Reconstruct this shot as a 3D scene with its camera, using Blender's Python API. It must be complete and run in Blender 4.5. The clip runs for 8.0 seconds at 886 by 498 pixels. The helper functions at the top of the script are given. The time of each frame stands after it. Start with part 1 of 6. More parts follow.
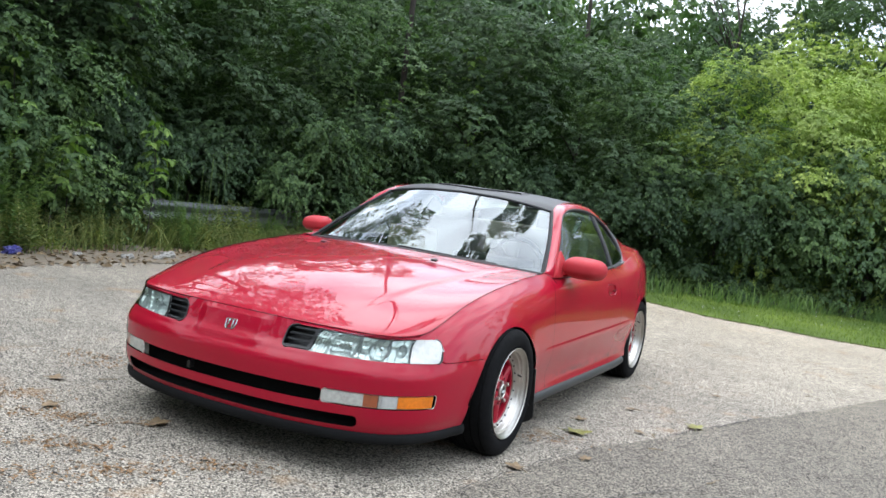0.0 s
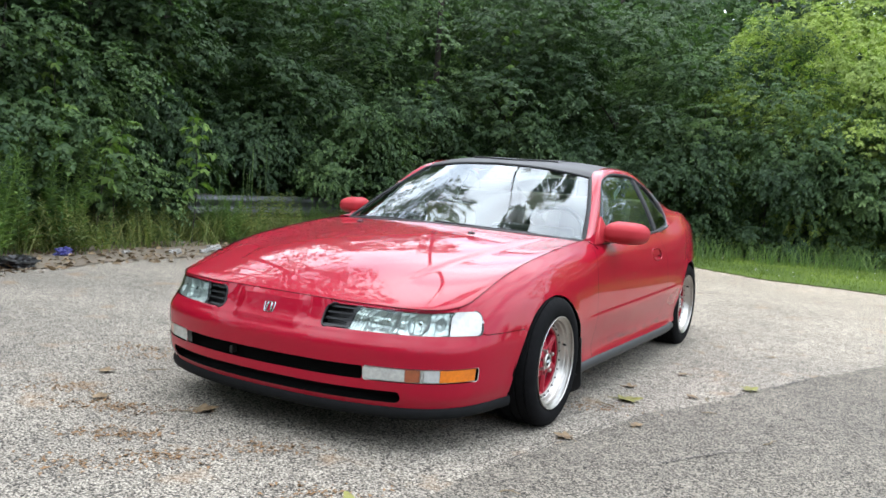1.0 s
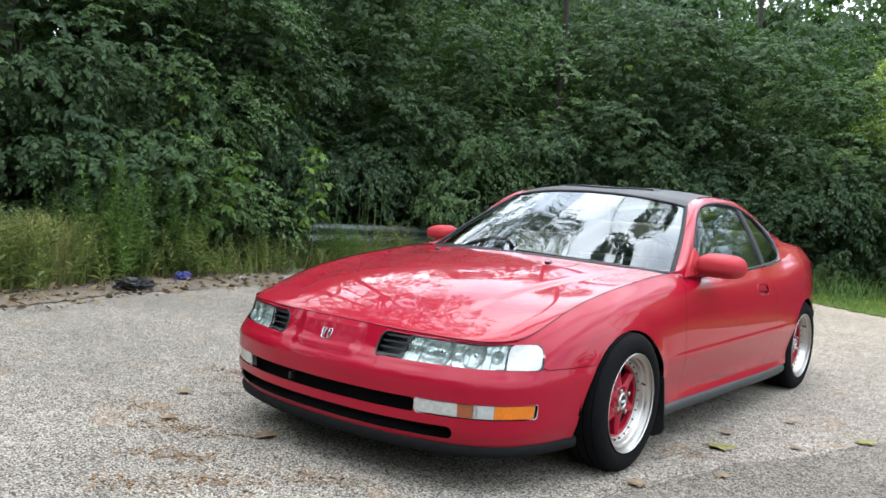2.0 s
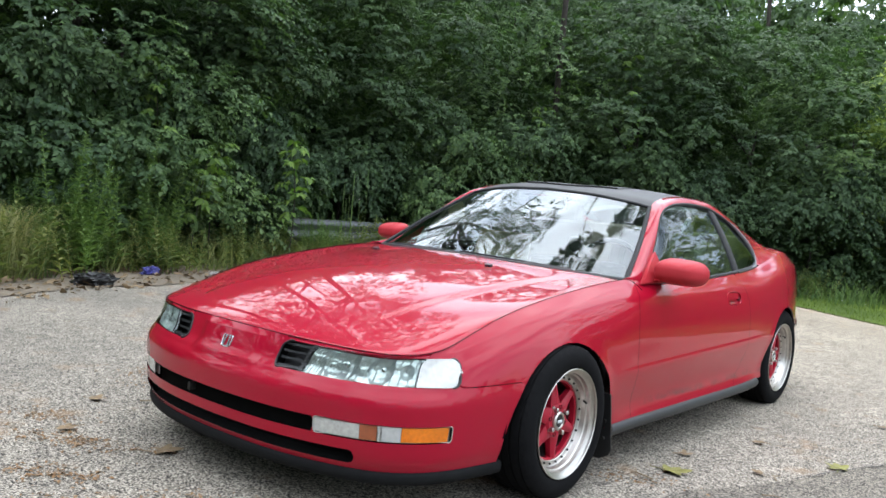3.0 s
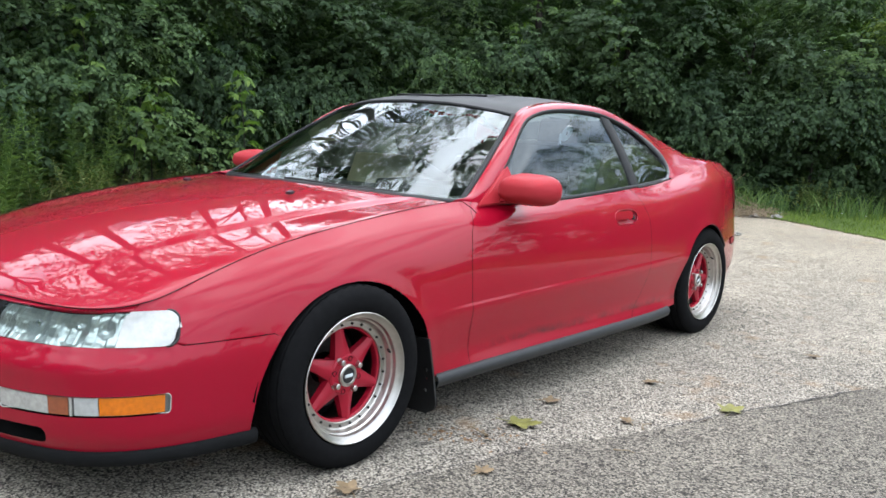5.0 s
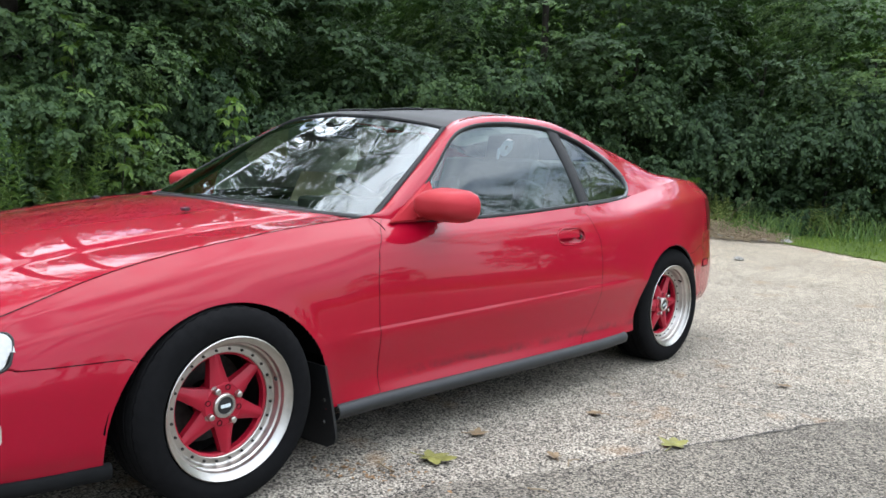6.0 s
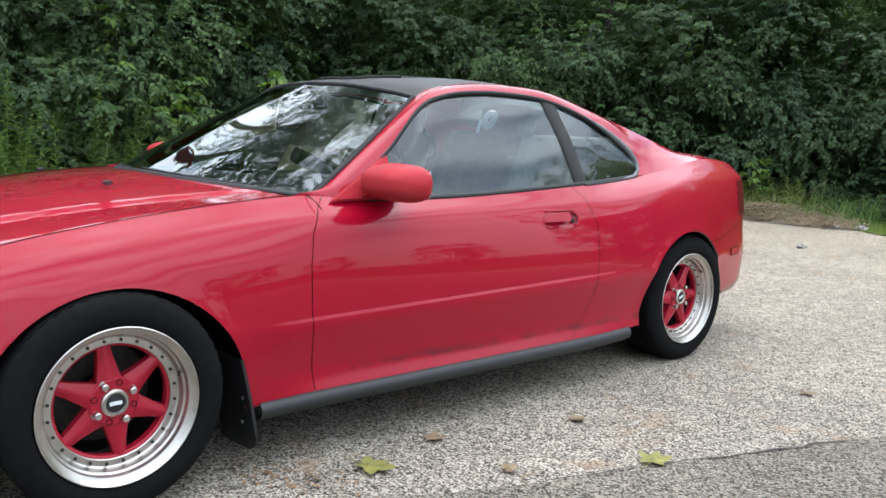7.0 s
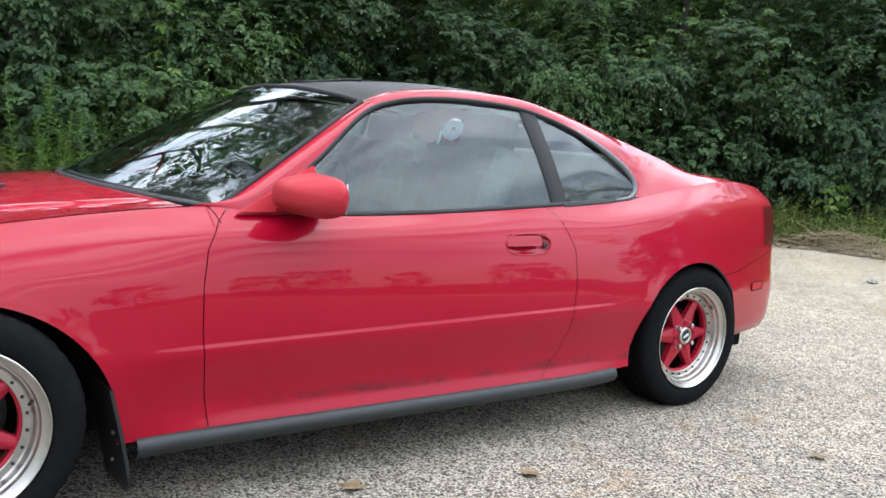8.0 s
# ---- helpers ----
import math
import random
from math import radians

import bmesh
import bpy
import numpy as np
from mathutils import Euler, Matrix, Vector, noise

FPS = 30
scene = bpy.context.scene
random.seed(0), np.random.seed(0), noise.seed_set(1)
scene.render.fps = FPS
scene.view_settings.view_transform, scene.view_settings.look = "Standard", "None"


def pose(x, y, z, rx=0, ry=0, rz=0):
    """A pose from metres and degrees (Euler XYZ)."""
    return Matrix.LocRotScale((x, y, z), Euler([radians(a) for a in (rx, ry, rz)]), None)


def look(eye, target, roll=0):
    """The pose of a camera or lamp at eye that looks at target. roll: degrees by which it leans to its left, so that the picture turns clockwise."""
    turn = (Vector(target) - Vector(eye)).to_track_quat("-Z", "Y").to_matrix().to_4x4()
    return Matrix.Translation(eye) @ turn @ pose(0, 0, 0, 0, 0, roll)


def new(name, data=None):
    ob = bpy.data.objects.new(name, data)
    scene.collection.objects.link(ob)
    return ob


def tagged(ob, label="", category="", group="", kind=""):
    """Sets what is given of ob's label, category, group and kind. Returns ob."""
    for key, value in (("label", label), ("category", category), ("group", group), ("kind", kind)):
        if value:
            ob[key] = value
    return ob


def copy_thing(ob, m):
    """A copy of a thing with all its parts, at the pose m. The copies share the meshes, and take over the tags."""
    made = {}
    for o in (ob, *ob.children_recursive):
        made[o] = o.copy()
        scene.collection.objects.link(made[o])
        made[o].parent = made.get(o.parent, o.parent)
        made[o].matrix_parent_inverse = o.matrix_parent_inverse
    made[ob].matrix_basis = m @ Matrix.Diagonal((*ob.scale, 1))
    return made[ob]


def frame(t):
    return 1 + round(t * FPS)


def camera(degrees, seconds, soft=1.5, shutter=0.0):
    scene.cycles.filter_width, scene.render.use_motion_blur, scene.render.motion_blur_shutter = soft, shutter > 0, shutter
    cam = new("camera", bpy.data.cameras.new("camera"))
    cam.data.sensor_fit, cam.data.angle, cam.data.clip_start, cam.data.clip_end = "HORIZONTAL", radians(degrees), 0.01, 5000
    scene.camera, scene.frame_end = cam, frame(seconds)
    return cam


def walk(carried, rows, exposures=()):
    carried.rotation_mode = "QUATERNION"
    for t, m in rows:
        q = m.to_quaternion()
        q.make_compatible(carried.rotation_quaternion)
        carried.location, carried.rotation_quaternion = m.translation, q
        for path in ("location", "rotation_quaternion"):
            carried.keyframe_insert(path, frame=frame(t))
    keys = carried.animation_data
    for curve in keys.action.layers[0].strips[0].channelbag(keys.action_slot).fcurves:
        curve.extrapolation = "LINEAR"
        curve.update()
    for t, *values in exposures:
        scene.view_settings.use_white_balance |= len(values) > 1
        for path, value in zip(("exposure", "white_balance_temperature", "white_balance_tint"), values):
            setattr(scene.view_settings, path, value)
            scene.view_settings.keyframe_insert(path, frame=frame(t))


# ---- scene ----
cam = camera(55.2, 8.0, 1.6)
PATH = [
    (0, (2.192, -3.564, 1.094), (1.314, -1.77, 0.984), 7.7),
    (0.5, (2.195, -3.552, 1.063), (1.318, -1.761, 0.903), 6.4),
    (1, (2.219, -3.497, 1.055), (1.248, -1.757, 0.891), 4.1),
    (1.5, (2.338, -3.341, 1.054), (1.166, -1.727, 0.9), 3.3),
    (1.7, (2.354, -3.315, 1.048), (1.139, -1.732, 0.916), 3.6),
    (2.8, (2.427, -2.816, 1.056), (1.169, -1.264, 0.958), 5.3),
    (3, (2.426, -2.744, 1.071), (1.169, -1.192, 0.951), 5.4),
    (3.5, (2.531, -2.501, 1.062), (1.201, -1.014, 0.914), 5.7),
    (4, (2.63, -2.284, 1.062), (1.262, -0.839, 0.866), 4.5),
    (4.5, (2.669, -2.001, 1.04), (1.372, -0.506, 0.754), 3.4),
    (4.7, (2.686, -1.897, 1.059), (1.409, -0.386, 0.761), 2.8),
    (5.8, (2.848, -1.402, 1.025), (1.465, 0.027, 0.815), 1.3),
    (6, (2.883, -1.313, 1.01), (1.527, 0.141, 0.792), 2.0),
    (6.5, (2.935, -0.991, 1.019), (1.617, 0.49, 0.752), 3.6),
    (7, (2.938, -0.782, 1.004), (1.458, 0.534, 0.729), 2.5),
    (7.5, (2.987, -0.517, 1.024), (1.349, 0.606, 0.787), 2.4),
    (8, (2.964, -0.209, 1.009), (1.355, 0.952, 0.76), 4.0),
]
walk(cam, [(t, look(eye, target, roll)) for t, eye, target, roll in PATH],
     [(0, 1.36), (0.5, 1.45), (1.5, 1.45), (3, 1.40), (4, 1.40), (6, 1.38), (7, 1.38), (8, 1.54)])

# ---- daylight: bright hazy sky with broken cloud ----
SUN_AZ, SUN_EL = 318.0, 66.0
world = bpy.data.worlds.new("sky")
scene.world = world
world.use_nodes = True
wt = world.node_tree
wt.nodes.clear()
w_out = wt.nodes.new("ShaderNodeOutputWorld")
w_bg = wt.nodes.new("ShaderNodeBackground")
w_sky = wt.nodes.new("ShaderNodeTexSky")
w_sky.sky_type = "NISHITA"
w_sky.sun_disc = False
w_sky.sun_elevation = radians(SUN_EL)
w_sky.sun_rotation = radians(SUN_AZ)
w_sky.dust_density = 0.6
w_tc = wt.nodes.new("ShaderNodeTexCoord")
w_map = wt.nodes.new("ShaderNodeMapping")
w_map.inputs["Scale"].default_value = (1.0, 1.0, 3.6)
w_noise = wt.nodes.new("ShaderNodeTexNoise")
w_noise.inputs["Scale"].default_value = 3.2
w_noise.inputs["Detail"].default_value = 7.0
w_noise.inputs["Roughness"].default_value = 0.55
w_ramp = wt.nodes.new("ShaderNodeValToRGB")
w_ramp.color_ramp.elements[0].position, w_ramp.color_ramp.elements[1].position = 0.36, 0.60
w_ramp.color_ramp.elements[0].color = (0.2, 0.2, 0.2, 1)
w_ramp.color_ramp.elements[1].color = (1, 1, 1, 1)
w_mix = wt.nodes.new("ShaderNodeMix")
w_mix.data_type = "RGBA"
w_sep, w_rise, w_cloud = wt.nodes.new("ShaderNodeSeparateXYZ"), wt.nodes.new("ShaderNodeMapRange"), wt.nodes.new("ShaderNodeMix")
# an overcast sky is brightest overhead
w_rise.inputs["To Min"].default_value, w_rise.inputs["To Max"].default_value = 0.50, 1.50
w_cloud.data_type, w_cloud.blend_type = "RGBA", "MULTIPLY"
w_cloud.inputs["Factor"].default_value = 1.0
w_cloud.inputs["A"].default_value = (10.8, 11.8, 13.0, 1)
wt.links.new(w_tc.outputs["Generated"], w_sep.inputs["Vector"])
wt.links.new(w_sep.outputs["Z"], w_rise.inputs["Value"])
wt.links.new(w_rise.outputs["Result"], w_cloud.inputs["B"])
wt.links.new(w_cloud.outputs["Result"], w_mix.inputs["B"])
wt.links.new(w_tc.outputs["Generated"], w_map.inputs["Vector"])
wt.links.new(w_map.outputs["Vector"], w_noise.inputs["Vector"])
wt.links.new(w_noise.outputs["Fac"], w_ramp.inputs["Fac"])
wt.links.new(w_ramp.outputs["Color"], w_mix.inputs["Factor"])
wt.links.new(w_sky.outputs["Color"], w_mix.inputs["A"])
wt.links.new(w_mix.outputs["Result"], w_bg.inputs["Color"])
w_bg.inputs["Strength"].default_value = 0.125
wt.links.new(w_bg.outputs["Background"], w_out.inputs["Surface"])

sun_data = bpy.data.lights.new("sun", "SUN")
sun_data.energy, sun_data.angle, sun_data.color = 0.65, radians(90), (1.0, 0.99, 0.97)
sun = new("sun", sun_data)
SUN_DIR = Vector((math.sin(radians(SUN_AZ)) * math.cos(radians(SUN_EL)), math.cos(radians(SUN_AZ)) * math.cos(radians(SUN_EL)), math.sin(radians(SUN_EL))))
sun.matrix_world = look(SUN_DIR * 50, (0, 0, 0))


# ---- materials ----
def shader(name):
    m = bpy.data.materials.new(name)
    m.use_nodes = True
    return m, m.node_tree, m.node_tree.nodes["Principled BSDF"]


def noise_node(nt, scale, detail=4.0, rough=0.55):
    tc = nt.nodes.new("ShaderNodeTexCoord")
    n = nt.nodes.new("ShaderNodeTexNoise")
    n.inputs["Scale"].default_value, n.inputs["Detail"].default_value, n.inputs["Roughness"].default_value = scale, detail, rough
    nt.links.new(tc.outputs["Object"], n.inputs["Vector"])
    return n


def ramp_node(nt, src, stops):
    r = nt.nodes.new("ShaderNodeValToRGB")
    while len(r.color_ramp.elements) < len(stops):
        r.color_ramp.elements.new(0.5)
    for e, (p, c) in zip(r.color_ramp.elements, stops):
        e.position, e.color = p, (*c, 1)
    nt.links.new(src, r.inputs["Fac"])
    return r


def mix_node(nt, fac, a, b, mode="MIX"):
    m = nt.nodes.new("ShaderNodeMix")
    m.data_type, m.blend_type = "RGBA", mode
    for key, v in (("Factor", fac), ("A", a), ("B", b)):
        if isinstance(v, (int, float)):
            m.inputs[key].default_value = v
        elif isinstance(v, tuple):
            m.inputs[key].default_value = (*v, 1)
        else:
            nt.links.new(v, m.inputs[key])
    return m.outputs["Result"]


def bump_node(nt, bsdf, src, strength, dist):
    b = nt.nodes.new("ShaderNodeBump")
    b.inputs["Strength"].default_value, b.inputs["Distance"].default_value = strength, dist
    nt.links.new(src, b.inputs["Height"])
    nt.links.new(b.outputs["Normal"], bsdf.inputs["Normal"])


def plain(name, color, rough=0.5, metal=0.0, vary=0.25, scale=30.0, bump=0.0, dist=0.002, coat=0.0, spec=0.5):
    """A surface with a fine grain and broad stains."""
    m, nt, b = shader(name)
    fine, broad = noise_node(nt, scale), noise_node(nt, scale / 12)
    dark = tuple(c * (1 - vary) for c in color)
    c1 = ramp_node(nt, fine.outputs["Fac"], [(0.3, dark), (0.7, color)]).outputs["Color"]
    c2 = ramp_node(nt, broad.outputs["Fac"], [(0.35, (1 - vary * 0.6,) * 3), (0.65, (1.0, 1.0, 1.0))]).outputs["Color"]
    nt.links.new(mix_node(nt, 1.0, c1, c2, "MULTIPLY"), b.inputs["Base Color"])
    b.inputs["Roughness"].default_value, b.inputs["Metallic"].default_value = rough, metal
    b.inputs["Coat Weight"].default_value = coat
    b.inputs["Specular IOR Level"].default_value = spec
    if bump:
        bump_node(nt, b, fine.outputs["Fac"], bump, dist)
    return m


def paint(name, color, worn, rough, coat):
    """Old single-colour car paint under a clear coat, a little chalky in places, its gloss dulled low down by road dust."""
    m, nt, b = shader(name)
    broad, fine = noise_node(nt, 1.7, 5), noise_node(nt, 420, 2)
    c = ramp_node(nt, broad.outputs["Fac"], [(0.35, color), (0.72, worn)]).outputs["Color"]
    tc, sep, film = nt.nodes.new("ShaderNodeTexCoord"), nt.nodes.new("ShaderNodeSeparateXYZ"), nt.nodes.new("ShaderNodeMapRange")
    nt.links.new(tc.outputs["Object"], sep.inputs["Vector"])
    # a patchy, wavering near-black band low along the door
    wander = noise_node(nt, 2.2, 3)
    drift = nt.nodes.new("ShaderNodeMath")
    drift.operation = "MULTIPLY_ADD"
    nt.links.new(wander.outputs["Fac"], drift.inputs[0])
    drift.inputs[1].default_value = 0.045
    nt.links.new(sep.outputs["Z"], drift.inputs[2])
    low_band = ramp_node(nt, drift.outputs["Value"], [(0.246, (0.0,) * 3), (0.258, (1.0,) * 3), (0.266, (0.8,) * 3), (0.290, (0.0,) * 3)]).outputs["Color"]
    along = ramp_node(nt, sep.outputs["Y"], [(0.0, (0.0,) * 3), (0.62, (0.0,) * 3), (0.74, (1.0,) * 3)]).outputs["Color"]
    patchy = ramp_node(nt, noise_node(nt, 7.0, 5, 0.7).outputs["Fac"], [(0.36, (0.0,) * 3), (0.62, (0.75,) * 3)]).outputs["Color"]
    c = mix_node(nt, mix_node(nt, 1.0, mix_node(nt, 1.0, low_band, along, "MULTIPLY"), patchy, "MULTIPLY"), c, (0.035, 0.012, 0.014))
    nt.links.new(c, b.inputs["Base Color"])
    r = ramp_node(nt, broad.outputs["Fac"], [(0.3, (rough,) * 3), (0.75, (rough + 0.12,) * 3)])
    nt.links.new(r.outputs["Color"], b.inputs["Roughness"])
    b.inputs["Coat Weight"].default_value, b.inputs["Coat Roughness"].default_value = coat, 0.018
    b.inputs["Specular IOR Level"].default_value = 0.06
    nt.links.new(sep.outputs["Z"], film.inputs["Value"])
    film.inputs["From Min"].default_value, film.inputs["From Max"].default_value = 0.29, 0.40
    film.inputs["To Min"].default_value, film.inputs["To Max"].default_value = 0.20, 0.024
    nt.links.new(film.outputs["Result"], b.inputs["Coat Roughness"])
    b.inputs["Coat IOR"].default_value = 1.36
    bump_node(nt, b, fine.outputs["Fac"], 0.012, 0.0006)
    return m


def glazing(name, tint, ior=1.5, flutes=0.0):
    """Thin sheet glass: clear, with a mirror gloss that grows to the edge."""
    m, nt, b = shader(name)
    nt.nodes.remove(b)
    out = nt.nodes["Material Output"]
    tr, gl = nt.nodes.new("ShaderNodeBsdfTransparent"), nt.nodes.new("ShaderNodeBsdfGlossy")
    tr.inputs["Color"].default_value = (*tint, 1)
    gl.inputs["Roughness"].default_value = 0.02
    gl.inputs["Color"].default_value = (0.91, 0.97, 1.0, 1)
    fr, mx = nt.nodes.new("ShaderNodeFresnel"), nt.nodes.new("ShaderNodeMixShader")
    fr.inputs["IOR"].default_value = ior
    nt.links.new(fr.outputs["Fac"], mx.inputs["Fac"])
    nt.links.new(tr.outputs["BSDF"], mx.inputs[1])
    nt.links.new(gl.outputs["BSDF"], mx.inputs[2])
    nt.links.new(mx.outputs["Shader"], out.inputs["Surface"])
    if flutes:
        tc, wv, bp = nt.nodes.new("ShaderNodeTexCoord"), nt.nodes.new("ShaderNodeTexWave"), nt.nodes.new("ShaderNodeBump")
        wv.inputs["Scale"].default_value = flutes
        wv.inputs["Distortion"].default_value = 1.0
        bp.inputs["Strength"].default_value, bp.inputs["Distance"].default_value = 0.12, 0.002
        nt.links.new(tc.outputs["Object"], wv.inputs["Vector"])
        nt.links.new(wv.outputs["Color"], bp.inputs["Height"])
        nt.links.new(bp.outputs["Normal"], gl.inputs["Normal"])
    return m


def leafy(name, dark, light, gloss=0.45):
    """Leaves: each leaf its own green, a little light passing through."""
    m, nt, b = shader(name)
    geo = nt.nodes.new("ShaderNodeNewGeometry")
    c = ramp_node(nt, geo.outputs["Random Per Island"], [(0.0, dark), (0.6, tuple((a + z) / 2 for a, z in zip(dark, light))), (1.0, light)]).outputs["Color"]
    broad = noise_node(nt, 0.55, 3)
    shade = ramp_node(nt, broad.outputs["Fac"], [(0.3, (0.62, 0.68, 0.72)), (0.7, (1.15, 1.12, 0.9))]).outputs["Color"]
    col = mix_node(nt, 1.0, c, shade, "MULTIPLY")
    nt.links.new(col, b.inputs["Base Color"])
    b.inputs["Roughness"].default_value = gloss + 0.10
    b.inputs["Specular IOR Level"].default_value = 0.20
    tl, mx, out = nt.nodes.new("ShaderNodeBsdfTranslucent"), nt.nodes.new("ShaderNodeMixShader"), nt.nodes["Material Output"]
    nt.links.new(mix_node(nt, 1.0, col, (1.0, 1.25, 0.5), "MULTIPLY"), tl.inputs["Color"])
    mx.inputs["Fac"].default_value = 0.36
    nt.links.new(b.outputs["BSDF"], mx.inputs[1])
    nt.links.new(tl.outputs["BSDF"], mx.inputs[2])
    nt.links.new(mx.outputs["Shader"], out.inputs["Surface"])
    return m


def asphalt(name, light, mid, dark, stain, stone=150.0):
    """Worn tarmac: bare stones of several greys in dark binder, broad wear and rusty stains."""
    m, nt, b = shader(name)
    tc = nt.nodes.new("ShaderNodeTexCoord")
    vo = nt.nodes.new("ShaderNodeTexVoronoi")
    vo.inputs["Scale"].default_value = stone
    nt.links.new(tc.outputs["Object"], vo.inputs["Vector"])
    sep = nt.nodes.new("ShaderNodeSeparateColor")
    nt.links.new(vo.outputs["Color"], sep.inputs["Color"])
    c = ramp_node(nt, sep.outputs["Red"], [(0.1, dark), (0.45, mid), (0.9, light)]).outputs["Color"]
    pit = ramp_node(nt, vo.outputs["Distance"], [(0.35, (1.0, 1.0, 1.0)), (0.75, (0.45, 0.44, 0.43))]).outputs["Color"]
    c = mix_node(nt, 1.0, c, pit, "MULTIPLY")
    mid_n, broad = noise_node(nt, 9, 5), noise_node(nt, 0.7, 6)
    c = mix_node(nt, 1.0, c, ramp_node(nt, mid_n.outputs["Fac"], [(0.3, (0.78, 0.77, 0.76)), (0.7, (1.08, 1.07, 1.05))]).outputs["Color"], "MULTIPLY")
    c = mix_node(nt, 1.0, c, ramp_node(nt, broad.outputs["Fac"], [(0.3, (0.80, 0.79, 0.78)), (0.68, (1.1, 1.08, 1.05))]).outputs["Color"], "MULTIPLY")
    # far tarmac paler and warmer along y: sunlight and grazing sheen put into the colour
    paler = nt.nodes.new("ShaderNodeSeparateXYZ")
    nt.links.new(tc.outputs["Object"], paler.inputs["Vector"])
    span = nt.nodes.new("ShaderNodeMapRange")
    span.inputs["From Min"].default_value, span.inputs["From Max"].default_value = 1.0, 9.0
    nt.links.new(paler.outputs["Y"], span.inputs["Value"])
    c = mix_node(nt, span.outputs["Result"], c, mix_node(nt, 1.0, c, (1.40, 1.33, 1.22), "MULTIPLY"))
    rust = noise_node(nt, 2.6, 6, 0.65)
    fac = ramp_node(nt, rust.outputs["Fac"], [(0.58, (0.0, 0.0, 0.0)), (0.73, (0.65, 0.65, 0.65))]).outputs["Color"]
    c = mix_node(nt, fac, c, stain)
    nt.links.new(c, b.inputs["Base Color"])
    b.inputs["Roughness"].default_value = 0.9
    b.inputs["Specular IOR Level"].default_value = 0.25
    bump_node(nt, b, vo.outputs["Distance"], 0.7, -0.004)
    return m


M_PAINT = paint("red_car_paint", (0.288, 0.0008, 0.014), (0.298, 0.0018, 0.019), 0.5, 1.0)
M_FADED = paint("faded_red_plastic", (0.33, 0.018, 0.028), (0.37, 0.036, 0.042), 0.42, 0.15)
M_BLACK = plain("black_plastic", (0.01044, 0.01044, 0.0116), 0.5, vary=0.35, scale=60, bump=0.1)
# almost no colour: the darkness of gaps, slots and hollows is painted in
M_VOID = plain("deep_shade_black", (0.00348, 0.00348, 0.00348), 0.85, vary=0.3, scale=20, spec=0.1)
M_ROOF = plain("black_vinyl_wrap", (0.00928, 0.00928, 0.01044), 0.5, vary=0.3, scale=90, bump=0.06)
M_LIP = plain("grey_rubber", (0.0068, 0.0072, 0.0078), 0.75, vary=0.35, scale=25, bump=0.15)
M_LIP.node_tree.nodes["Principled BSDF"].inputs["Specular IOR Level"].default_value = 0.15
M_SILL = plain("weathered_grey_plastic", (0.018, 0.020, 0.0225), 0.5, vary=0.3, scale=18, bump=0.1)
M_RUBBER = plain("tyre_rubber", (0.00812, 0.00812, 0.0087), 0.9, vary=0.35, scale=45, bump=0.2, spec=0.08)
M_ALLOY = plain("machined_aluminium", (0.5616, 0.5328, 0.4968), 0.34, 1.0, vary=0.15, scale=40, bump=0.05)
M_SPOKE = plain("red_powder_coat", (0.36, 0.006, 0.024), 0.5, vary=0.2, scale=35, bump=0.05, coat=0.1, spec=0.3)
M_STEEL = plain("brake_steel", (0.0696, 0.0667, 0.0638), 0.5, 0.8, vary=0.5, scale=50, bump=0.2)
M_CHROME = plain("chrome", (0.612, 0.6192, 0.6336), 0.1, 1.0, vary=0.08, scale=30)
M_SILVER = plain("lamp_reflector", (0.60, 0.62, 0.61), 0.28, 0.9, vary=0.1, scale=30)
M_WHITELENS = plain("frosted_white_lens", (0.52, 0.52, 0.50), 0.2, vary=0.2, scale=60, bump=0.25, coat=0.6)
M_CLEARLENS = plain("milky_clear_lens", (0.52, 0.51, 0.47), 0.2, vary=0.3, scale=70, bump=0.4, coat=0.6)
M_AMBER = plain("amber_lens", (0.80, 0.20, 0.006), 0.22, vary=0.25, scale=80, bump=0.4, coat=0.6)
M_AMBERDIM = plain("dusty_amber_lens", (0.3596, 0.0928, 0.0348), 0.3, vary=0.3, scale=60, bump=0.4, coat=0.5)
M_REDLENS = plain("red_lamp_lens", (0.116, 0.00464, 0.00696), 0.30, vary=0.3, scale=60, bump=0.3, coat=0.15)
M_GLASS = glazing("window_glass", (0.66, 0.78, 0.70), 1.95)
M_SIDEGLASS = glazing("door_glass", (0.34, 0.45, 0.46), 1.62)
M_LENS = glazing("headlight_glass", (0.82, 0.88, 0.85), 1.4, 70.0)
M_TRIM = plain("black_trim", (0.007, 0.007, 0.0078), 0.7, vary=0.3, scale=50)
M_EDGE = plain("grey_window_moulding", (0.16, 0.17, 0.18), 0.45, vary=0.3, scale=40)
M_SEAT = plain("beige_cloth", (0.38, 0.35, 0.30), 0.9, vary=0.25, scale=60, bump=0.3)
M_DASH = plain("grey_dashboard_vinyl", (0.0203, 0.02088, 0.02204), 0.6, vary=0.3, scale=70, bump=0.3)
M_CARD = plain("brown_cardboard", (0.64, 0.55, 0.36), 0.85, vary=0.2, scale=20, bump=0.1)
M_PAPER = plain("pale_paper", (0.68, 0.74, 0.76), 0.8, vary=0.15, scale=30)
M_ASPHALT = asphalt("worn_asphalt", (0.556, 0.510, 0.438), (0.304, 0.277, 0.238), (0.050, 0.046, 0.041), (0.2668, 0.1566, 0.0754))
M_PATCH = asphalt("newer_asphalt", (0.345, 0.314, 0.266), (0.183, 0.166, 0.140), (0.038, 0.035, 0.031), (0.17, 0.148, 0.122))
M_CRACK = plain("crack_tar", (0.065, 0.059, 0.052), 0.9, vary=0.4, scale=30)
